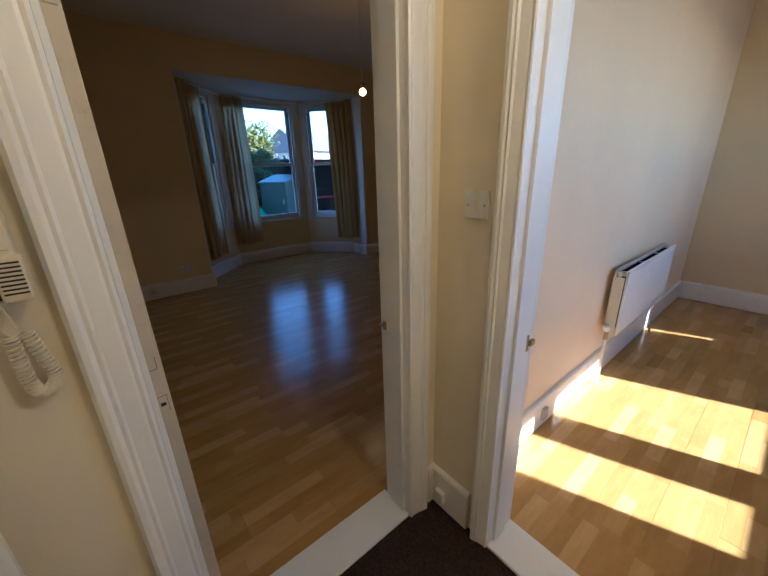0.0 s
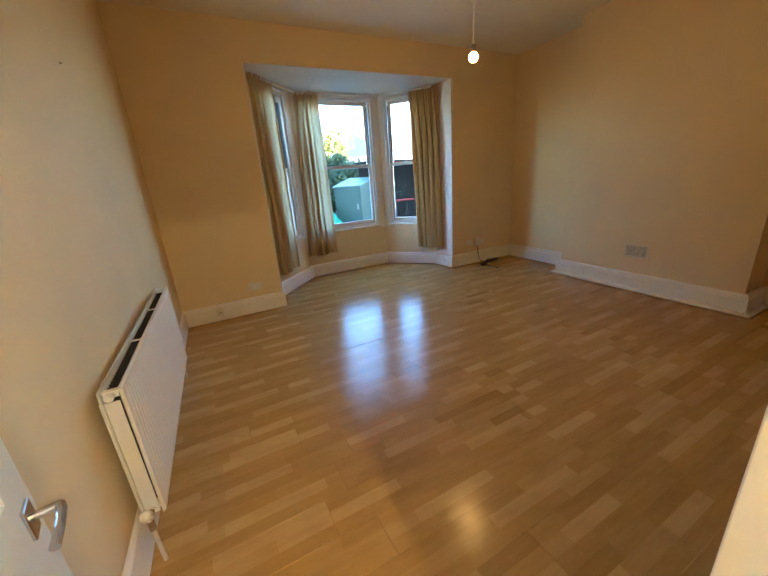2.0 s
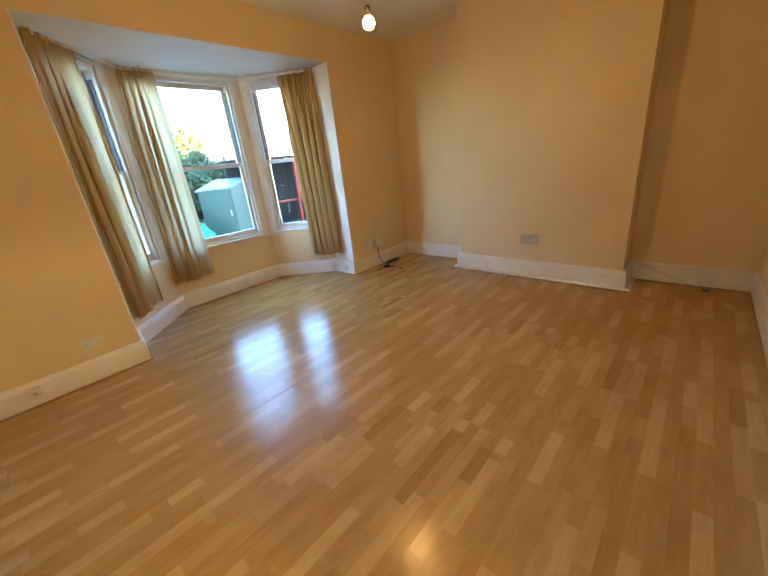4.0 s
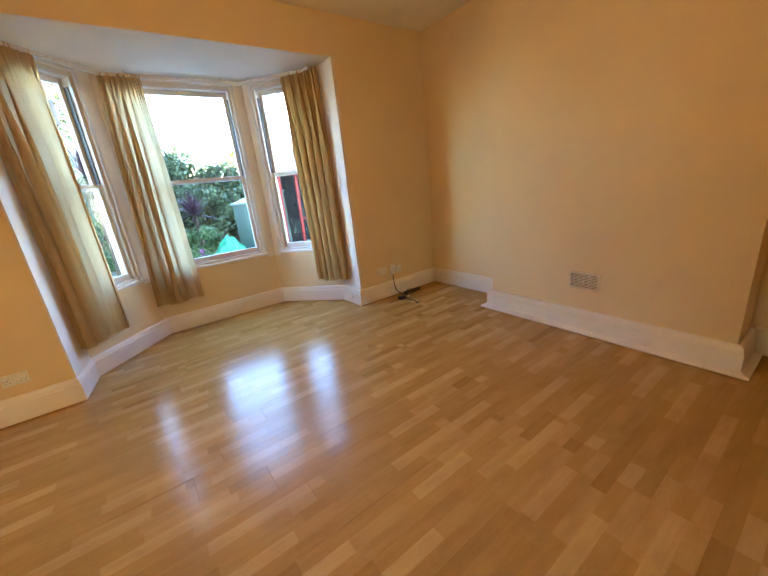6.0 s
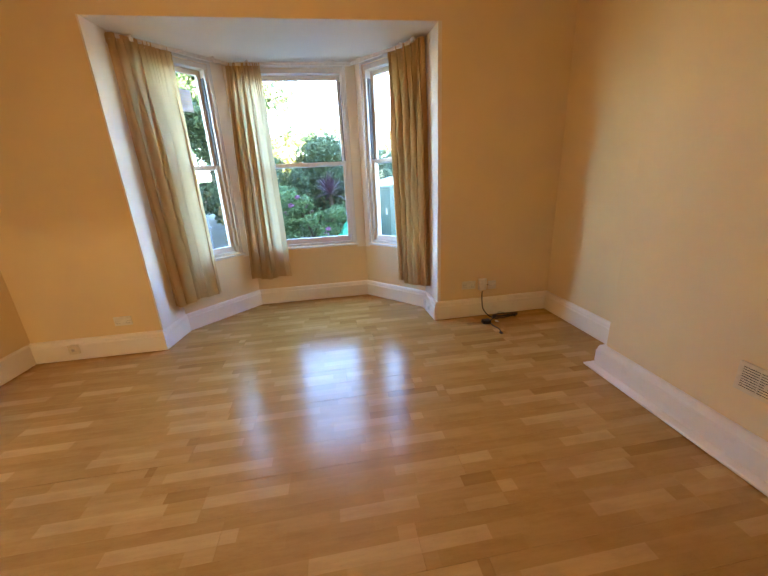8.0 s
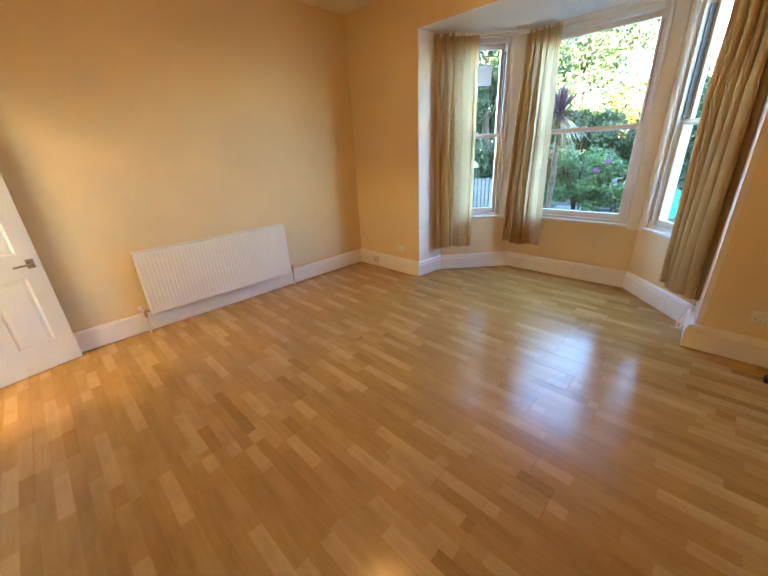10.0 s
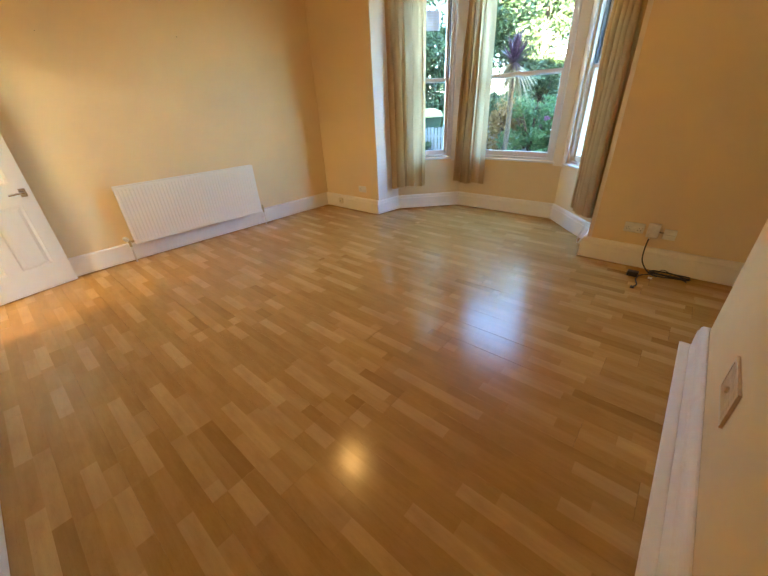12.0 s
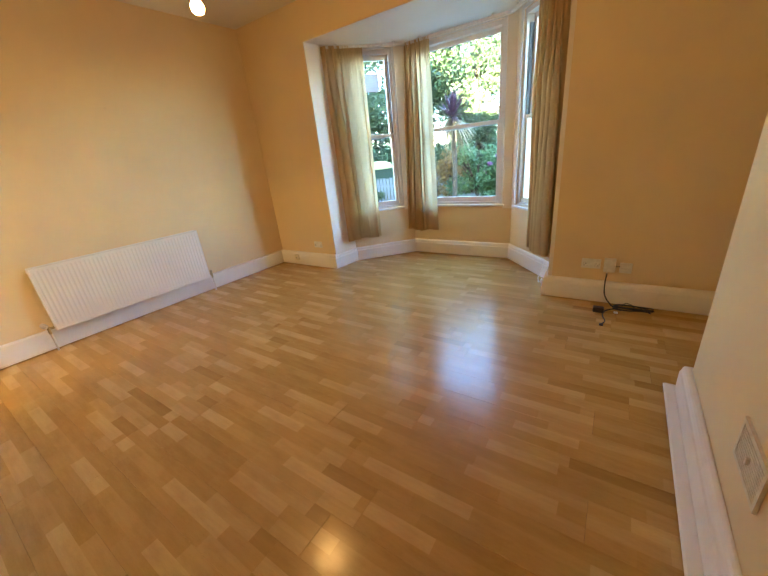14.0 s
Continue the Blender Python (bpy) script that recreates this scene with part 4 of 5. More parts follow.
part("loose_wire", bm, PLASTIC, aer)

# wall vent on the chimney breast
VY, VZ, VW, VH = 2.285, 0.452, 0.245, 0.150
vent = tagged(empty("wall_vent", (BRXN + (BRX - BRXN) * (VY - BR0) / (BR1 - BR0) - 0.001, VY, VZ), -91), "cream metal louvred vent on the chimney breast", "vent")
bm = bmesh.new()
for x0, x1, z0, z1 in ((-VW / 2, VW / 2, -VH / 2, -VH / 2 + 0.016), (-VW / 2, VW / 2, VH / 2 - 0.016, VH / 2), (-VW / 2, -VW / 2 + 0.016, -VH / 2 + 0.016, VH / 2 - 0.016), (VW / 2 - 0.016, VW / 2, -VH / 2 + 0.016, VH / 2 - 0.016)):
    box(bm, x0, x1, -0.010, 0.0, z0, z1)
part("frame", bm, VENTPAINT, vent)
part("backing", boxbm(-VW / 2 + 0.01, VW / 2 - 0.01, -0.002, -0.0005, -VH / 2 + 0.01, VH / 2 - 0.01), DARKGAP, vent, "dark opening behind the louvres")
slat = finish(boxbm(-VW / 2 + 0.016, VW / 2 - 0.016, -0.0085, -0.0055, -0.0040, 0.0040), "slat", VENTPAINT)
for i in range(10):
    s = new("slat", slat)
    s.parent = vent
    s.location = (0, 0, -VH / 2 + 0.018 + i * (VH - 0.036) / 9)
for x in (-0.036, 0.036):
    part("divider", boxbm(x - 0.0015, x + 0.0015, -0.0055, -0.002, -VH / 2 + 0.016, VH / 2 - 0.016), VENTPAINT, vent)
part("slide_knob", boxbm(-0.006, 0.006, -0.018, -0.008, -0.012, 0.012, bevel=0.002), VENTPAINT, vent)

# black cable and its small box, lying by the wall
cab = tagged(empty("power_cable", (4.0, 4.25, 0)), "black power lead and transformer lying on the floor", "cable")
o = Vector((4.0, 4.25, 0))


bm = bmesh.new()
tube(bm, smooth_path([(3.989, 4.368, 0.285), (3.985, 4.355, 0.20), (3.995, 4.34, 0.10), (4.04, 4.31, 0.035), (4.09, 4.27, 0.012), (4.13, 4.255, 0.012)]), 0.0052)
part("lead", rel(bm, o), BLACK, cab)
bm = bmesh.new()
rnd = random.Random(4)
loop = []
for k in range(46):
    an = k * 0.55
    loop.append((4.20 + (0.13 + 0.012 * rnd.uniform(-1, 1)) * math.cos(an), 4.268 + 0.030 * math.sin(an) + 0.006 * rnd.uniform(-1, 1), 0.008 + 0.034 * abs(math.sin(an * 0.21)) + 0.008 * rnd.random()))
tube(bm, loop, 0.0050, 7)
part("coiled_lead", rel(bm, o), BLACK, cab)
bm = bmesh.new()
tube(bm, smooth_path([(4.10, 4.27, 0.02), (4.02, 4.22, 0.008), (4.00, 4.12, 0.006), (4.02, 4.02, 0.006), (4.00, 3.955, 0.006)]), 0.0048)
box(bm, 3.985, 4.012, 3.93, 3.965, 0.001, 0.012, bevel=0.003)
part("tail", rel(bm, o), BLACK, cab)
bm = bmesh.new()
tube(bm, smooth_path([(4.12, 4.28, 0.02), (4.15, 4.30, 0.06), (4.20, 4.30, 0.045), (4.22, 4.29, 0.01)]), 0.0030)
part("thin_wire", rel(bm, o), BLACK, cab)
part("transformer", rel(boxbm(3.925, 4.005, 4.165, 4.225, 0.0, 0.042, bevel=0.008, seg=2), o), BLACK, cab, "black plastic transformer block")
part("cable_tie", rel(boxbm(4.075, 4.105, 4.20, 4.23, 0.0, 0.006, bevel=0.001), o), PLASTIC, cab)

# thin pale cable looping down the skirting of the near alcove
bm = bmesh.new()
tube(bm, smooth_path([(4.738, 1.262, 0.205), (4.736, 1.19, 0.165), (4.734, 1.05, 0.105), (4.722, 0.92, 0.060), (4.690, 0.80, 0.020), (4.640, 0.72, 0.008)]), 0.0030)
wc = tagged(part("aerial_cable", bm, GREYPLASTIC), "thin greyish aerial cable trailing down the alcove skirting", "cable")
bm = bmesh.new()
cyl(bm, (4.640, 0.722, 0.010), (4.612, 0.680, 0.010), 0.010, 10)
cyl(bm, (4.612, 0.680, 0.010), (4.603, 0.667, 0.010), 0.005, 8)
part("aerial_plug", bm, BLACK, wc, "small dark aerial plug")

# single outlet on the south wall by the alcove
so = tagged(plate("single_socket", 0.086, 0.086, 0.010), "white single outlet plate on the sunny wall", "socket")
so.matrix_world = pose(3.85, BACK + 0.0015, 0.360, 0, 0, 180)
slots(so, 0, -0.008, 0.010)

# ---------------------------------------------------------------- hall: light switch, junction box, entry phone
sw = tagged(plate("light_switch", 0.086, 0.086, 0.009), "white single light switch on the hall wall", "light switch")
sw.matrix_world = pose(HX - 0.001, 0.067, 1.342, 0, 0, -90)
part("rocker", boxbm(-0.008, 0.008, -0.014, -0.008, -0.014, 0.014, bevel=0.002), OLDPLASTIC, sw, "yellowed rocker")
for x in (-0.030, 0.030):
    bm = bmesh.new()
    cyl(bm, (x, -0.0098, 0), (x, -0.008, 0), 0.004, 10)
    part("screw", bm, GREYPLASTIC, sw)
jb = tagged(plate("junction_box", 0.045, 0.055, 0.022), "small white junction box on the hall skirting", "junction box")
jb.matrix_world = pose(HX - 0.022, 0.155, 0.085, 0, 0, -90)
part("lid_line", boxbm(-0.018, 0.018, -0.0228, -0.0215, -0.002, 0.0), GREYPLASTIC, jb)

ep = tagged(empty("entry_phone", (-0.282, HALLF - 0.004, 1.388)), "aged cream entry phone handset with a curly cord", "entry phone")
part("base", boxbm(-0.050, 0.050, -0.030, 0.0, -0.105, 0.105, bevel=0.008, seg=2), OLDPLASTIC, ep)
part("cradle", boxbm(-0.050, 0.022, -0.062, -0.028, -0.122, -0.050, bevel=0.006, seg=2), OLDPLASTIC, ep)
hs = part("handset", boxbm(0.000, 0.056, -0.066, -0.034, -0.046, 0.11, bevel=0.007, seg=3), OLDPLASTIC, ep)
part("mouthpiece", boxbm(0.0235, 0.060, -0.068, -0.030, -0.116, -0.042, bevel=0.007, seg=3), OLDPLASTIC, hs)
part("cradle_gap", boxbm(0.0215, 0.0240, -0.0640, -0.040, -0.110, -0.048), DARKGAP, ep, "dark gap beside the handset")
for i in range(8):
    part("speaker_slot", boxbm(0.029, 0.0565, -0.0692, -0.066, -0.103 + i * 0.0068, -0.1003 + i * 0.0068), DARKGAP, hs)
for z in (0.018, -0.036):
    part("button_line", boxbm(0.008, 0.050, -0.0668, -0.065, z, z + 0.0013), GREYPLASTIC, hs)
part("red_lamp", boxbm(0.010, 0.022, -0.0685, -0.065, 0.036, 0.042, bevel=0.001), plain("red_plastic", (0.45, 0.02, 0.02), 0.3), hs, "small red indicator")
# coiled cord: two legs and a short bend between them
LEG0, LEG1 = Vector((0.008, -0.026, -0.178)), Vector((0.026, -0.022, -0.178))
spine = smooth_path([LEG0, (0.007, -0.026, -0.225), (0.009, -0.026, -0.270), (0.018, -0.026, -0.288), (0.033, -0.025, -0.284), (0.041, -0.024, -0.266), (0.035, -0.023, -0.225), LEG1], 60)
pts = []
for k in range(len(spine) * 1):
    p, q = spine[k], spine[min(k + 1, len(spine) - 1)]
    d = (q - p).normalized() if (q - p).length > 1e-7 else Vector((0, 0, 1))
    u = d.cross(Vector((0, 1, 0))).normalized()
    w = d.cross(u)
    an = k * 0.68
    pts.append(p + (u * math.cos(an) + w * math.sin(an)) * 0.0092)
bm = bmesh.new()
tube(bm, pts, 0.0022, 5)
part("curly_cord", bm, OLDPLASTIC, ep, "cream coiled cord")
for top, leg in (((0.008, -0.036, -0.118), LEG0), ((0.014, -0.036, -0.118), LEG1)):
    bm = bmesh.new()
    tube(bm, smooth_path([top, (top[0] + 0.003, -0.036, -0.140), (leg.x - 0.006, -0.030, -0.165), tuple(leg)]), 0.0021, 6)
    part("cord_end", bm, OLDPLASTIC, ep)

# small outlet on the second room's skirting
s2 = tagged(plate("skirting_socket", 0.05, 0.07, 0.02, None, GREYPLASTIC), "small grey outlet on the second room's skirting", "socket")
s2.matrix_world = pose(1.60, 0.138 - 0.022, 0.10)

# second room's window: two panes in white frames
for i, (x0, x1) in enumerate(R2WIN):
    w = tagged(empty("window_%d" % (4 + i)), "narrow white-framed window of the second room", "window", kind="structure")
    bm = bmesh.new()
    for a0, a1, b0, b1 in ((x0 - 0.02, x0 + 0.004, RZ0 - 0.02, RZ1 + 0.02), (x1 - 0.004, x1 + 0.02, RZ0 - 0.02, RZ1 + 0.02), (x0 + 0.004, x1 - 0.004, RZ0 - 0.02, RZ0 + 0.004), (x0 + 0.004, x1 - 0.004, RZ1 - 0.004, RZ1 + 0.02)):
        box(bm, a0, a1, R2Y + 0.001, R2Y + 0.02, b0, b1)
    part("window_frame", bm, SASH, w)
    g = part("pane", boxbm(x0, x1, R2Y - 0.035, R2Y - 0.031, RZ0, RZ1), GLASS, w)
    g.visible_shadow = False

for y, z in ((2.735, 2.088), (1.63, 2.046)):
    q = west(y, 0.0)
    bm = bmesh.new()
    cyl(bm, (0, -0.002, 0), (0, 0.010, 0), 0.0045, 8, 0.003)
    nl = tagged(part("nail", bm, BRASS), "old picture nail in the cream wall", "nail")
    nl.matrix_world = Matrix(((wdir.x, wdir.y, 0, q[0]), (wdir.y, -wdir.x, 0, q[1]), (0, 0, 1, z), (0, 0, 0, 1)))

# ---------------------------------------------------------------- garden
EARTH = plain("garden_earth", (0.11, 0.095, 0.065), 0.95, 0.0, 3, 0.3, 0.6)
PAVE = paint("grey_paving", (0.34, 0.33, 0.31), 0.10, 0.85, 0.5, 1.5, (0.12, 0.12, 0.09), 0.5)
BARK = plain("bark", (0.12, 0.085, 0.055), 0.9, 0.0, 14, 0.35, 0.9)
LEAF_DARK = leafy("dark_evergreen_leaves", (0.040, 0.075, 0.036), (0.135, 0.190, 0.075))
LEAF_TREE = leafy("tree_leaves", (0.050, 0.090, 0.045), (0.19, 0.235, 0.095))
LEAF_YELLOW = leafy("autumn_yellow_leaves", (0.10, 0.12, 0.03), (0.27, 0.25, 0.06))
LEAF_ROSE = leafy("rose_leaves", (0.07, 0.15, 0.06), (0.22, 0.34, 0.13))
LEAF_RUST = leafy("rusty_leaves", (0.26, 0.12, 0.04), (0.50, 0.30, 0.10))
PURPLE = leafy("purple_sword_leaves", (0.045, 0.018, 0.030), (0.12, 0.055, 0.075), 0.35)
PALE = leafy("pale_dry_sword_leaves", (0.22, 0.17, 0.09), (0.46, 0.38, 0.22))
PINK = leafy("pink_petals", (0.42, 0.12, 0.30), (0.62, 0.28, 0.52))
CABGREEN = paint("sage_green_steel", (0.075, 0.125, 0.10), 0.06, 0.45, 0.08, 1.5, (0.08, 0.09, 0.06), 0.3)
CABTOP = paint("pale_green_steel", (0.16, 0.24, 0.23), 0.06, 0.5, 0.08, 1.5, (0.12, 0.13, 0.1), 0.3)
RED = paint("weathered_red_paint", (0.42, 0.045, 0.035), 0.10, 0.5, 0.2, 3, (0.2, 0.05, 0.04), 0.4)
TARP = plain("green_plastic_sheet", (0.02, 0.34, 0.17), 0.35, 0.0, 6, 0.15, 0.2)
TERRA = plain("terracotta", (0.36, 0.15, 0.08), 0.8, 0.0, 12, 0.15, 0.3)
SHEDDARK = plain("dark_stained_boards", (0.035, 0.028, 0.026), 0.75, 0.0, 5, 0.25, 0.4)
FENCEWOOD = plain("grey_weathered_wood", (0.30, 0.31, 0.33), 0.85, 0.0, 8, 0.15, 0.5)
ROOFTILE = paint("slate_roof", (0.16, 0.15, 0.16), 0.12, 0.8, 0.4, 0.6)
FARWALL = paint("pale_far_render", (0.62, 0.56, 0.50), 0.06, 0.85, 0.3, 0.3)
BRICKRED = paint("red_brick_chimney", (0.30, 0.14, 0.10), 0.12, 0.85, 0.5, 3)
YELLOWLID = plain("faded_yellow_plastic", (0.50, 0.44, 0.16), 0.5)
BINGREEN = plain("dark_green_plastic", (0.03, 0.07, 0.04), 0.5)
TYRE = plain("black_rubber", (0.015, 0.015, 0.016), 0.7)

GZ = 0.18


def ground_z(x, y):
    return -0.30 + (GZ + 0.30) * max(0.0, min(1.0, (y - 5.9) / 1.6)) + (0.03 * noise.noise((x * 0.5, y * 0.5, 0)) if 5.9 < y < 25 else 0)


gx = [-70, -30, -15] + [i * 0.75 for i in range(-11, 16)] + [15, 30, 70]
gy = [-70, -20, 5.72] + [5.9 + i * 0.4 for i in range(24)] + [17, 20, 26, 40, 90]
bm = bmesh.new()
rows = [[bm.verts.new((x, y, ground_z(x, y))) for x in gx] for y in gy]
for a, b in zip(rows, rows[1:]):
    for i in range(len(gx) - 1):
        bm.faces.new((a[i], a[i + 1], b[i + 1], b[i]))
structure("ground", bm, EARTH, "dark garden earth sloping up from the house", "ground")
bm = bmesh.new()
rnd = random.Random(5)
path_ob = tagged(empty("pavement"), "grey garden paving slabs", "paving", kind="structure")
slab = finish(boxbm(-0.29, 0.29, -0.29, 0.29, -0.05, 0.0, bevel=0.008), "slab", PAVE)
for i in range(7):
    for j in range(5):
        x, y = 1.2 + i * 0.61, 6.6 + j * 0.61
        s = new("slab", slab)
        s.parent = path_ob
        s.matrix_world = pose(x, y, ground_z(x, y) + 0.045, rnd.uniform(3, 5) if y < 7.5 else rnd.uniform(-1, 1), rnd.uniform(-1, 1), rnd.uniform(-1.5, 1.5))


def leaves(blobs, n, size, seed, flat=0.35, inner=0.55):
    """Many small leaves round a set of uneven clumps: centre, radii."""
    rnd = np.random.RandomState(seed)
    vol = np.array([b[3] * b[4] * b[5] for b in blobs]) ** (2 / 3)
    pick = rnd.choice(len(blobs), n, p=vol / vol.sum())
    B = np.array(blobs)[pick]
    d = rnd.normal(size=(n, 3))
    d /= np.linalg.norm(d, axis=1)[:, None]
    r = rnd.uniform(inner, 1.08, n)[:, None] + 0.10 * np.sin(d[:, :1] * 7 + pick[:, None]) + 0.08 * np.sin(d[:, 1:2] * 9 + d[:, 2:3] * 5)
    c = B[:, :3] + d * r * B[:, 3:]
    nrm = d + rnd.normal(scale=0.8, size=(n, 3))
    nrm[:, 2] += flat
    nrm /= np.linalg.norm(nrm, axis=1)[:, None]
    t = np.cross(nrm, rnd.normal(size=(n, 3)))
    t /= np.linalg.norm(t, axis=1)[:, None]
    b = np.cross(nrm, t)
    s = (size * rnd.uniform(0.6, 1.35, n))[:, None]
    fold = nrm * s * 0.18
    v = np.stack([c - t * s, c - b * s * 0.42 + fold, c + t * s, c + b * s * 0.42 + fold], 1).reshape(-1, 3)
    k = np.arange(n)[:, None] * 4
    f = np.concatenate([k + [0, 1, 2], k + [0, 2, 3]], 1).reshape(-1, 3)
    me = bpy.data.meshes.new("leaves")
    me.from_pydata(v.tolist(), [], f.tolist())
    return me


def leaf_part(name, parent, blobs, n, size, seed, mat, label="", **k):
    me = leaves(blobs, n, size, seed, **k)
    me.materials.append(mat)
    ob = new(name, me)
    ob.parent = parent
    return tagged(ob, label)


def clumps(x0, x1, y0, y1, z0, z1, r, n, seed):
    rnd = random.Random(seed)
    out = []
    for _ in range(n):
        s = r * rnd.uniform(0.6, 1.25)
        out.append((rnd.uniform(x0, x1), rnd.uniform(y0, y1), rnd.uniform(z0, z1), s * rnd.uniform(0.8, 1.2), s * rnd.uniform(0.8, 1.2), s * rnd.uniform(0.7, 1.0)))
    return out


def stems(parent, x, y, top, n, spread, r, seed, name="stem"):
    rnd = random.Random(seed)
    z = ground_z(x, y) - 0.05
    for _ in range(n):
        a, q = rnd.uniform(0, 6.28), rnd.uniform(0.3, 1.0) * spread
        bm = bmesh.new()
        tube(bm, smooth_path([(x, y, z), (x + q * 0.3 * math.cos(a), y + q * 0.3 * math.sin(a), z + (top - z) * 0.45), (x + q * math.cos(a), y + q * math.sin(a), top * rnd.uniform(0.85, 1.0))], 4), r * rnd.uniform(0.6, 1.0), 6)
        part(name, bm, BARK, parent)


def bush(label, x, y, w, d, top, n, size, seed, mat, group=""):
    root = tagged(empty("bush"), label, "bush", group)
    z = ground_z(x, y)
    stems(root, x, y, top * 0.8, 5, min(w, d) * 0.4, 0.03, seed)
    rr = 0.30 * (top - z) * 0.62
    leaf_part("crown", root, clumps(x - w / 2 + rr, x + w / 2 - rr, y - d / 2 + rr * 0.7, y + d / 2 - rr * 0.7, z + rr * 0.8, top - rr * 0.85, rr, 16, seed + 1), n, size, seed + 2, mat)
    return root


# clipped evergreen shrubs along the far side
hedge = ((-2.2, 12.3, 2.7, 2.75, LEAF_DARK), (0.2, 12.6, 2.6, 2.55, LEAF_TREE), (2.3, 12.0, 2.4, 3.05, LEAF_DARK), (4.2, 12.6, 2.5, 2.95, LEAF_TREE), (5.9, 12.0, 2.6, 2.75, LEAF_DARK), (8.0, 12.8, 2.8, 1.9, LEAF_DARK), (-4.6, 13.2, 2.8, 1.6, LEAF_DARK), (-6.6, 11.6, 2.8, 1.5, LEAF_TREE), (-6.2, 9.2, 2.6, 1.4, LEAF_DARK))
for i, (x, y, w, top, mat) in enumerate(hedge):
    bush("tall dense evergreen shrub in the garden hedge", x, y, w, 1.9, top, 17000, 0.058, 40 + i * 5, mat, "garden hedge")
for i, (x, y, top) in enumerate(((3.6, 14.4, 3.2), (5.4, 14.8, 3.6), (1.4, 14.4, 3.0), (10.4, 15.6, 2.0))):
    bush("sunlit yellow-green shrub behind the hedge", x, y, 2.3, 1.6, top, 3200, 0.085, 140 + i * 5, LEAF_YELLOW, "shrubs behind the hedge")


for i in range(9):
    x = -12.5 + i * 3.0
    bush("dense hedge shrub at the end of the garden", x, 16.6 + 0.5 * math.sin(i * 2.1), 3.6, 1.8, 2.0 + 0.35 * math.sin(i * 1.7), 5200, 0.095, 700 + i * 5, LEAF_DARK if i % 2 else LEAF_TREE, "shrubs at the garden's end")


def tree(label, x, y, top, spread, n, size, seed, mat, lo=0.45):
    rnd = random.Random(seed)
    root = tagged(empty("tree"), label, "tree", "garden trees")
    z = ground_z(x, y) - 0.1
    bm = bmesh.new()
    pts = smooth_path([(x, y, z), (x + 0.08, y, z + top * 0.25), (x - 0.05, y + 0.06, z + top * 0.5), (x + 0.05, y, z + top * 0.85)], 5)
    for i in range(len(pts) - 1):
        r0 = 0.16 * (1 - 0.8 * i / len(pts))
        cyl(bm, pts[i], pts[i + 1], r0, 9, 0.16 * (1 - 0.8 * (i + 1) / len(pts)))
    part("trunk", bm, BARK, root)
    tips = []
    for k in range(9):
        h = rnd.uniform(lo, 0.85)
        a, q = k * 0.75 + rnd.uniform(-0.3, 0.3), spread * rnd.uniform(0.55, 1.0) * (1.15 - 0.5 * h)
        p0 = Vector((x, y, z + top * h * 0.85))
        p2 = Vector((x + q * math.cos(a), y + q * math.sin(a), z + top * min(1.0, h + 0.18)))
        bm = bmesh.new()
        tube(bm, smooth_path([p0, p0.lerp(p2, 0.5) + Vector((0, 0, 0.15)), p2], 4), 0.035, 6)
        part("limb", bm, BARK, root)
        tips += [p2, p0.lerp(p2, 0.6)]
    tips.append(Vector((x, y, z + top)))
    blobs = [(*(p + Vector([rnd.uniform(-0.25, 0.25) for _ in range(3)])), *(spread * rnd.uniform(0.26, 0.42) for _ in range(3))) for p in tips]
    leaf_part("crown", root, blobs, n, size, seed + 1, mat, inner=0.35)
    return root


tree("broad garden tree with dense dark foliage", -1.9, 11.0, 5.2, 2.0, 30000, 0.064, 61, LEAF_DARK, 0.30)
tree("tall garden tree with yellowing leaves", -0.6, 14.5, 6.0, 2.1, 24000, 0.070, 67, LEAF_TREE, 0.25)
tree("dark evergreen tree beside the garden fence", -3.6, 9.4, 1.9, 0.9, 9000, 0.062, 71, LEAF_DARK, 0.25)
tree("thin autumn tree with sparse yellow leaves", -2.2, 17.0, 7.2, 2.2, 5000, 0.08, 83, LEAF_YELLOW, 0.35)

for i, (x, y, w, top) in enumerate(((-2.9, 10.3, 2.0, 1.7), (-1.1, 10.2, 1.9, 1.6), (0.6, 10.6, 1.9, 1.7), (-4.6, 9.9, 2.0, 1.9), (3.9, 11.2, 2.2, 1.9))):
    bush("low dense shrub in front of the hedge", x, y, w, 1.1, top, 3000, 0.06, 500 + 5 * i, LEAF_DARK if i % 2 else LEAF_TREE, "low shrubs")

# flower bed: rose bushes with pink heads, rusty shrub
rose = bush("loose green rose bush with pink flowers", 2.15, 8.75, 1.5, 1.1, 1.22, 3600, 0.042, 201, LEAF_ROSE)
rnd = random.Random(9)
for i, (x, y, z) in enumerate(((1.88, 8.5, 1.17), (2.05, 8.6, 0.98), (1.62, 8.55, 0.86), (2.45, 8.45, 0.50), (1.75, 8.4, 1.02))):
    leaf_part("flower_head", rose, [(x, y, z, 0.045, 0.045, 0.035)], 60, 0.030, 300 + i, PINK, "pink flower head")
bush("bright green leafy shrub", 1.35, 8.9, 1.3, 1.0, 1.45, 3200, 0.045, 211, LEAF_ROSE)
bush("rusty orange shrub among green leaves", 0.65, 8.9, 0.9, 0.8, 1.55, 1700, 0.045, 221, LEAF_RUST)
bush("low grey-green shrub at the bed's edge", 2.9, 9.3, 0.9, 0.8, 1.0, 2000, 0.040, 231, LEAF_ROSE)
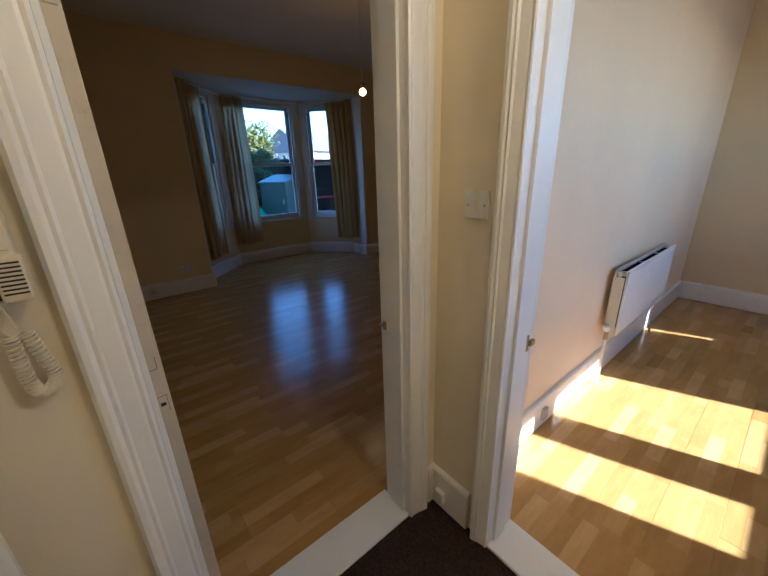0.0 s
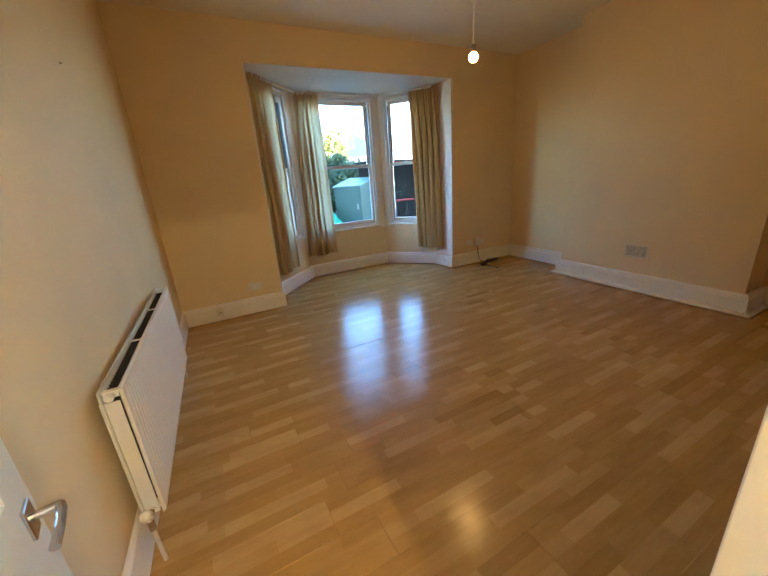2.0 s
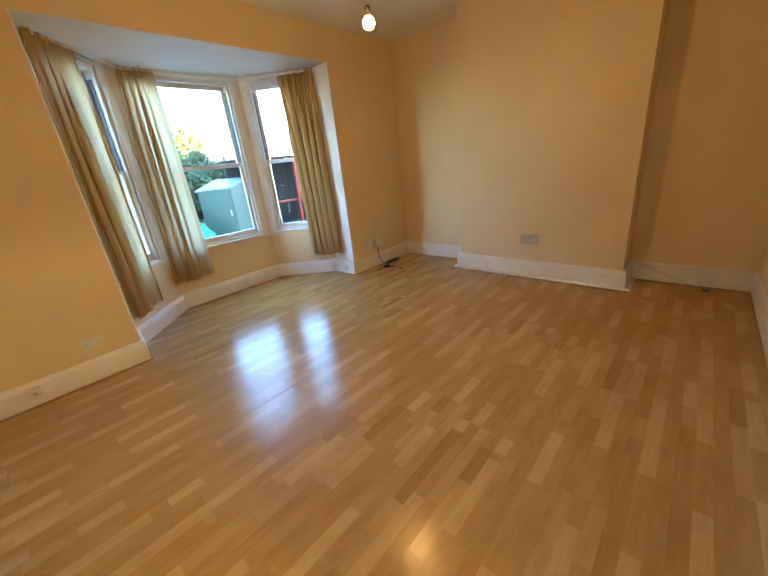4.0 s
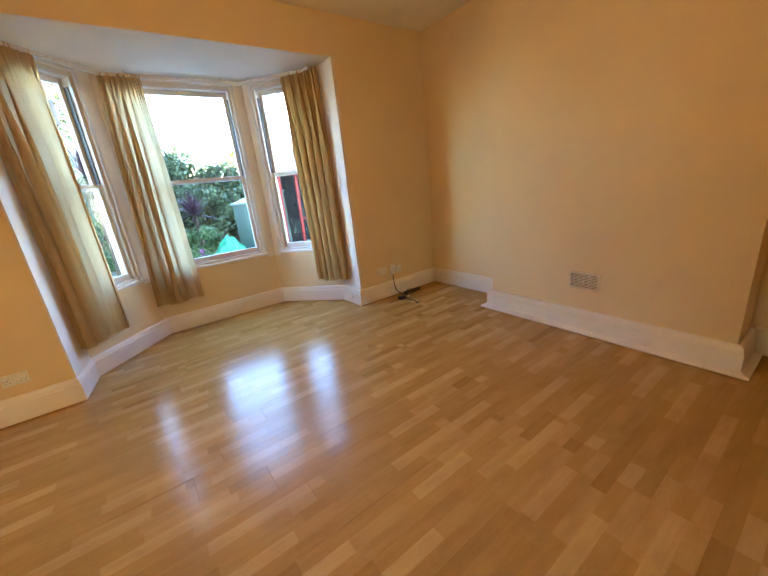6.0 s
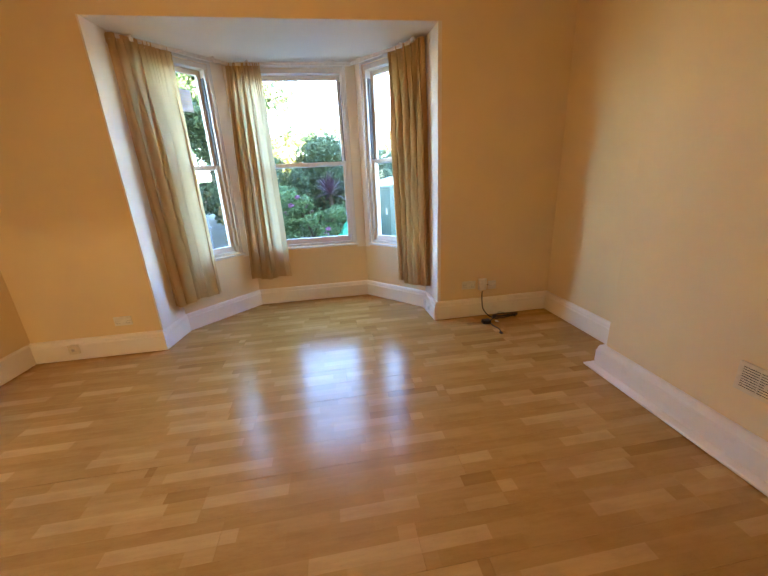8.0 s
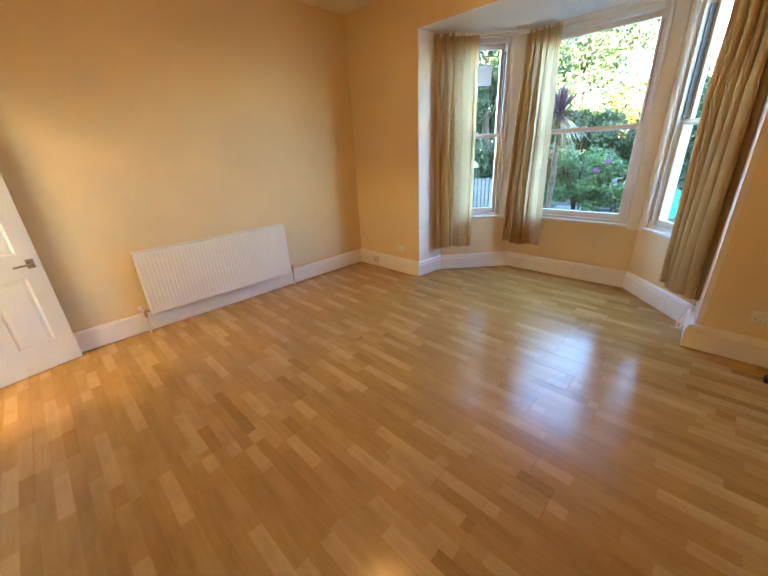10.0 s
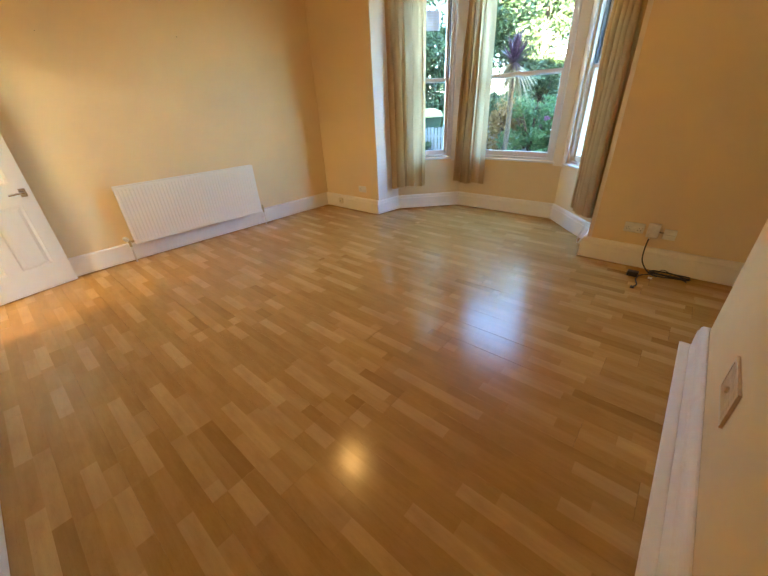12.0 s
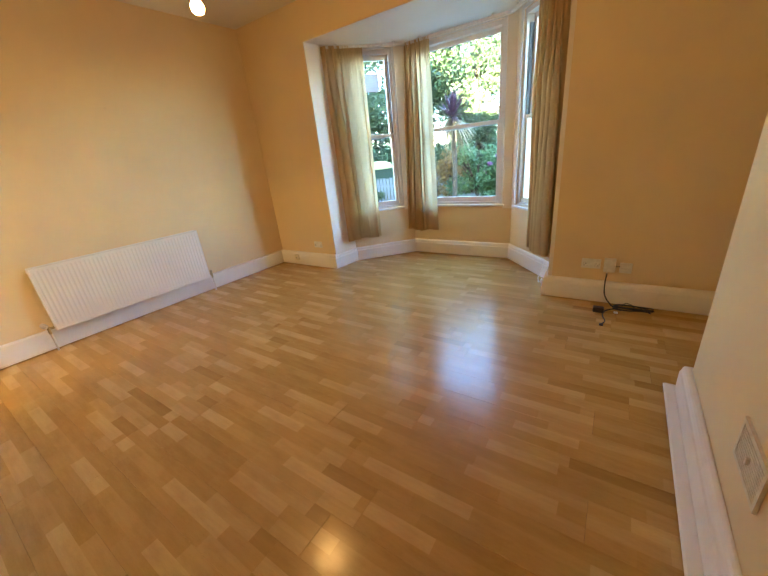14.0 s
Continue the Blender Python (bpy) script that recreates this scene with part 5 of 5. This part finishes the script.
bush("tall dark shrub standing before the garden trees", -1.95, 9.9, 1.9, 1.2, 3.3, 8000, 0.055, 251, LEAF_DARK)
bush("low dark shrub below the west window", -0.6, 7.9, 0.9, 0.8, 0.75, 1500, 0.045, 241, LEAF_DARK)


def cordyline(label, x, y, crown, seed, mat, n=70, length=0.55, dry=0):
    """A palm-like plant: bare stem, a tuft of sword leaves, dry ones hanging."""
    rnd = random.Random(seed)
    root = tagged(empty("cordyline"), label, "palm plant")
    z = ground_z(x, y) - 0.03
    bm = bmesh.new()
    pts = smooth_path([(x, y, z), (x + 0.03, y, (z + crown) / 2), (x, y, crown)], 5)
    for i in range(len(pts) - 1):
        cyl(bm, pts[i], pts[i + 1], 0.05 - 0.01 * i / len(pts), 10, 0.05 - 0.01 * (i + 1) / len(pts))
    part("trunk", bm, BARK, root)

    def blades(count, e0, e1, ln, droop, material, name, lab):
        vs, fs = [], []
        for _ in range(count):
            a, e = rnd.uniform(0, 6.283), radians(rnd.uniform(e0, e1))
            L = ln * rnd.uniform(0.75, 1.15)
            d = Vector((math.cos(a) * math.cos(e), math.sin(a) * math.cos(e), math.sin(e)))
            s = Vector((-math.sin(a), math.cos(a), 0))
            k = len(vs)
            for j in range(5):
                t = j / 4
                w = 0.016 * math.sin(math.pi * (0.15 + 0.85 * t)) + 0.001
                p = Vector((x, y, crown)) + d * L * t + Vector((0, 0, -droop * L * t * t))
                vs.extend(((p - s * w)[:], (p + s * w)[:]))
            for j in range(4):
                fs.append((k + 2 * j, k + 2 * j + 1, k + 2 * j + 3, k + 2 * j + 2))
        me = bpy.data.meshes.new(name)
        me.from_pydata(vs, [], fs)
        me.materials.append(material)
        ob = new(name, me)
        ob.parent = root
        tagged(ob, lab)

    blades(n, 25, 88, length, 0.10, mat, "sword_leaves", "upright purple sword leaves")
    blades(n // 3, -5, 25, length * 1.1, 0.25, mat, "spreading_leaves", "")
    if dry:
        blades(dry, -55, 0, length * 1.15, 0.4, PALE, "dry_leaves", "pale dry leaves hanging below the crown")
    return root


cordyline("tall purple cordyline with pale hanging leaves", 1.13, 8.0, 1.95, 5, PURPLE, 90, 0.50, 60)
cordyline("low purple cordyline in the flower bed", 2.55, 9.0, 1.18, 6, PURPLE, 80, 0.48)

# sage-green steel cabinet with a sloping lid
bx = tagged(empty("storage_cabinet", (3.27, 8.80, ground_z(3.6, 8.9)), -48), "sage-green metal storage cabinet with a sloping lid", "cabinet")
W, D, H0, H1 = 0.72, 0.95, 1.10, 1.28
bm = bmesh.new()
prof = [(0, 0), (D, 0), (D, H1), (0, H0)]
a = [bm.verts.new((0, y, z)) for y, z in prof]
b = [bm.verts.new((W, y, z)) for y, z in prof]
bm.faces.new(a)
bm.faces.new(b[::-1])
for i in range(4):
    bm.faces.new((a[i], a[(i + 1) % 4], b[(i + 1) % 4], b[i]))
part("body", bm, CABGREEN, bx)
bm = bmesh.new()
prof = [(-0.03, H0 + 0.0), (D + 0.02, H1 + 0.005), (D + 0.02, H1 + 0.035), (-0.03, H0 + 0.03)]
a = [bm.verts.new((-0.025, y, z)) for y, z in prof]
b = [bm.verts.new((W + 0.025, y, z)) for y, z in prof]
bm.faces.new(a)
bm.faces.new(b[::-1])
for i in range(4):
    bm.faces.new((a[i], a[(i + 1) % 4], b[(i + 1) % 4], b[i]))
part("lid", bm, CABTOP, bx, "pale green sloping lid")
part("door", boxbm(0.02, W - 0.02, -0.012, -0.001, 0.06, H0 - 0.04, bevel=0.004), CABGREEN, bx)
part("latch", boxbm(W - 0.10, W - 0.07, -0.03, -0.012, 0.55, 0.68, bevel=0.004), GREYPLASTIC, bx)

# red-framed dark lean-to with a bicycle in it
sh = tagged(empty("lean_to_shed", (4.25, 8.75, ground_z(4.5, 8.8)), 0), "dark open lean-to with red-painted posts", "shed")
post = finish(boxbm(-0.03, 0.03, -0.03, 0.03, 0, 1.62, bevel=0.006), "post", RED)
for x in (0.05, 0.45, 1.48, 2.15):
    p = new("post", post)
    p.parent = sh
    p.location = (x, 0, 0)
    p.rotation_euler = (0, radians(1.5), 0)
part("top_rail", boxbm(-0.05, 2.25, -0.028, 0.028, 1.60, 1.66, bevel=0.006), RED, sh)
part("middle_rail", boxbm(0.48, 2.12, 0.035, 0.075, 0.60, 0.65, bevel=0.006), RED, sh)
for i in range(15):
    part("back_board", boxbm(i * 0.15, i * 0.15 + 0.146, 0.62, 0.64, 0, 1.62), SHEDDARK, sh)
part("side_board", boxbm(2.22, 2.25, 0.03, 0.62, 0, 1.6), SHEDDARK, sh)
part("roof", boxbm(-0.1, 2.35, -0.12, 0.75, 1.665, 1.70, bevel=0.006), SHEDDARK, sh)

bk = tagged(empty("bicycle", (4.60, 8.98, ground_z(4.6, 9.0)), 8), "old bicycle leaning in the dark lean-to", "bicycle")
for x in (0.0, 1.02):
    bm = bmesh.new()
    tube(bm, [(x + 0.32 * math.cos(i * math.pi / 16), 0, 0.335 + 0.32 * math.sin(i * math.pi / 16)) for i in range(33)], 0.018, 8)
    wh = part("wheel", bm, TYRE, bk)
    bm = bmesh.new()
    for i in range(14):
        an = i * 2 * math.pi / 14
        tube(bm, [(x, 0, 0.335), (x + 0.30 * math.cos(an), 0, 0.335 + 0.30 * math.sin(an))], 0.002, 4)
    part("spokes", bm, CHROME, wh)
bm = bmesh.new()
for a, b in (((0, 0, 0.335), (0.42, 0, 0.32)), ((0.42, 0, 0.32), (0.88, 0, 0.80)), ((0.28, 0, 0.82), (0.88, 0, 0.84)), ((0.42, 0, 0.32), (0.25, 0, 0.92)), ((0, 0, 0.335), (0.30, 0, 0.78)), ((1.02, 0, 0.335), (0.86, 0, 0.98))):
    tube(bm, [a, b], 0.015, 8)
part("bicycle_frame", bm, BINGREEN, bk)
bm = bmesh.new()
tube(bm, smooth_path([(0.80, -0.25, 1.00), (0.90, -0.12, 1.03), (0.86, 0, 1.0), (0.90, 0.12, 1.03), (0.80, 0.25, 1.0)]), 0.012, 8)
part("handlebar", bm, CHROME, bk)
part("saddle", boxbm(0.12, 0.38, -0.07, 0.07, 0.92, 0.97, bevel=0.02, seg=2), BLACK, bk)

# crumpled green sheet over a heap
bm = bmesh.new()
n = 26
g = []
for j in range(n):
    row = []
    for i in range(n):
        x, y = 2.64 + 0.60 * i / (n - 1), 8.15 + 0.55 * j / (n - 1)
        r = math.hypot(i / (n - 1) - 0.55, j / (n - 1) - 0.5)
        z = ground_z(x, y) + 0.02 + 0.48 * max(0, 1 - (r / 0.62) ** 2) + 0.09 * noise.noise((x * 9, y * 9, 2)) * (r < 0.6) + 0.05 * abs(noise.noise((x * 17, y * 15, 5)))
        row.append(bm.verts.new((x, y, z)))
    g.append(row)
for j in range(n - 1):
    for i in range(n - 1):
        bm.faces.new((g[j][i], g[j][i + 1], g[j + 1][i + 1], g[j + 1][i]))
tp = part("plastic_sheet", bm, TARP)
tagged(tp, "bright green plastic sheet crumpled over a heap", "tarpaulin")
tp.modifiers.new("thickness", "SOLIDIFY").thickness = 0.004

# flower pot with a purple plant, dark tub
pt = tagged(empty("flower_pot", (2.36, 8.05, ground_z(2.36, 8.05))), "terracotta pot with a small purple flower", "flower pot")
bm = bmesh.new()
spin(bm, [(0.09, 0.0), (0.12, 0.16), (0.135, 0.16), (0.135, 0.20), (0.115, 0.20), (0.105, 0.17)], (0, 0, 0))
part("pot", bm, TERRA, pt)
leaf_part("plant", pt, [(0, 0, 0.25, 0.12, 0.12, 0.08)], 160, 0.035, 411, LEAF_ROSE)
leaf_part("petals", pt, [(0.04, -0.05, 0.28, 0.06, 0.05, 0.04)], 70, 0.025, 415, PINK, "purple petals")
tb = tagged(empty("garden_tub", (3.32, 7.85, ground_z(3.32, 7.85))), "dark plastic garden tub by the path", "tub")
bm = bmesh.new()
spin(bm, [(0.07, 0.0), (0.085, 0.26), (0.095, 0.26), (0.095, 0.29), (0.08, 0.29), (0.07, 0.05)], (0, 0, 0))
part("tub", bm, BLACK, tb)

# low palisade fence, bin with a yellow lid
fn = tagged(empty("picket_fence", (-1.35, 7.55, 0), 14), "low grey weathered picket fence", "fence")
pk = finish(boxbm(-0.03, 0.03, -0.008, 0.008, -0.02, 0.80, bevel=0.004), "picket", FENCEWOOD)
for i in range(22):
    p = new("picket", pk)
    p.parent = fn
    p.location = (i * 0.078, 0, 0.10 + 0.012 * math.sin(i * 2.3))
for z in (0.25, 0.70):
    part("fence_rail", boxbm(-0.05, 1.72, 0.010, 0.04, z, z + 0.05), FENCEWOOD, fn)
for x in (0.0, 1.65):
    part("post", boxbm(x - 0.035, x + 0.035, 0.042, 0.11, -0.1, 0.95, bevel=0.005), FENCEWOOD, fn)
bn = tagged(empty("wheelie_bin", (-0.95, 8.35, ground_z(-0.9, 8.35)), 12), "dark green wheelie bin with a faded yellow lid", "bin")
bm = bmesh.new()
spin(bm, [(0.24, 0.03), (0.33, 0.86), (0.34, 0.90)], (0, 0, 0), seg=4)
part("bin_body", bm, BINGREEN, bn)
bm = bmesh.new()
spin(bm, [(0.36, 0.905), (0.36, 0.93), (0.30, 1.02), (0.16, 1.08)], (0, 0, 0), seg=12)
part("bin_lid", bm, YELLOWLID, bn, "faded yellow lid")

# houses beyond the garden
fh = tagged(empty("house", (20, 34, 0), 20), "distant pale house with a slate roof", "house")
part("wall", boxbm(-6, 6, -3, 3, -0.4, 3.6), FARWALL, fh)
bm = bmesh.new()
prof = [(-3.4, 3.55), (3.4, 3.55), (0, 5.6)]
a = [bm.verts.new((-6.3, y, z)) for y, z in prof]
b = [bm.verts.new((6.3, y, z)) for y, z in prof]
bm.faces.new(a)
bm.faces.new(b[::-1])
for i in range(3):
    bm.faces.new((a[i], a[(i + 1) % 3], b[(i + 1) % 3], b[i]))
rf = part("roof", bm, ROOFTILE, fh)
for x in (-3.4, 3.5):
    ch = part("chimney", boxbm(x - 0.45, x + 0.45, -0.4, 0.4, 4.6, 6.9), BRICKRED, rf, "red brick chimney stack")
for x in (-4.2, -1.4, 1.4, 4.2):
    wn_ = part("window", boxbm(x - 0.5, x + 0.5, -3.04, -3.0, 1.2, 2.6), BLACK, fh)
    part("window_frame", boxbm(x - 0.58, x + 0.58, -3.02, -3.001, 1.12, 2.68), SASH, wn_)

# ---------------------------------------------------------------- laminate floors, board by board
BW, BL = 0.193, 1.285


def board_mesh(x0, x1, w, seed, gap=0.0002):
    """One laminate board: three printed strips of short staves, with bevelled long edges."""
    rnd = random.Random(seed)
    verts, faces = [], []

    def quad(a, b, c, d):
        k = len(verts)
        verts.extend((a, b, c, d))
        faces.append((k, k + 1, k + 2, k + 3))

    e = 0.0004
    X0, X1, Y0, Y1 = x0 + gap * 2, x1 - gap * 2, gap, w - gap
    n = 3
    sw = (Y1 - Y0 - 2 * e) / n
    for r in range(n):
        y0, y1 = Y0 + e + r * sw, Y0 + e + (r + 1) * sw
        x = X0 + e
        step = rnd.uniform(0.06, 0.42)
        while x < X1 - e - 1e-5:
            xe = min(X1 - e, x + step)
            if X1 - e - xe < 0.04:
                xe = X1 - e
            quad((x, y0, 0), (xe, y0, 0), (xe, y1, 0), (x, y1, 0))
            x = xe
            step = rnd.uniform(0.30, 0.56)
    d = -0.010
    for (ax, ay, bx, by, cx, cy, dx, dy) in ((X0, Y0, X1, Y0, X1 - e, Y0 + e, X0 + e, Y0 + e), (X1, Y1, X0, Y1, X0 + e, Y1 - e, X1 - e, Y1 - e), (X0, Y1, X0, Y0, X0 + e, Y0 + e, X0 + e, Y1 - e), (X1, Y0, X1, Y1, X1 - e, Y1 - e, X1 - e, Y0 + e)):
        quad((ax, ay, -e), (bx, by, -e), (cx, cy, 0), (dx, dy, 0))
        quad((ax, ay, d), (bx, by, d), (bx, by, -e), (ax, ay, -e))
    me = bpy.data.meshes.new("board")
    me.from_pydata(verts, [], faces)
    me.materials.append(LAM)
    return me


def lay(name, y0, y1, span, seed, label):
    root = tagged(new(name), label, "floor", kind="structure")
    rnd = random.Random(seed)
    y, row = y0, 0
    while y < y1 - 0.01:
        w = min(BW, y1 - y)
        lo, hi = span(y, y + w)
        x = lo - (rnd.uniform(0.2, 1.1) if row % 3 else rnd.uniform(0.3, 0.8))
        while x < hi:
            a, b = max(x, lo), min(x + BL, hi)
            if b - a > 0.02:
                ob = new("board", board_mesh(0, b - a, w, rnd.randrange(10 ** 6)))
                ob.parent = root
                ob.location = (a, y, rnd.uniform(-0.0004, 0.0))
                ob.rotation_euler = (rnd.uniform(-0.0035, 0.0035), rnd.uniform(-0.0008, 0.0008), 0)
            x += BL
        y += w
        row += 1
    return root


def front_span(y0, y1):
    if y1 <= 4.45:
        return (-0.36, RX)
    yy = (y0 + y1) / 2

    def edge(a, b):
        t = max(0, min(1, (yy - a[1]) / (b[1] - a[1])))
        return a[0] + (b[0] - a[0]) * t

    lo = edge(BAY[0], BAY[1]) if yy < BAY[1][1] else edge(BAY[1], BAY[2])
    hi = edge(BAY[5], BAY[4]) if yy < BAY[4][1] else edge(BAY[4], BAY[3])
    return (lo - 0.12, hi + 0.12)


lay("floor_1", BACK + 0.012, 5.50, front_span, 11, "three-strip beech laminate floor with a satin sheen")
lay("floor_2", -2.40, 0.145, lambda a, b: (R2X + 0.012, 4.745), 23, "three-strip beech laminate floor in patches of sunlight")
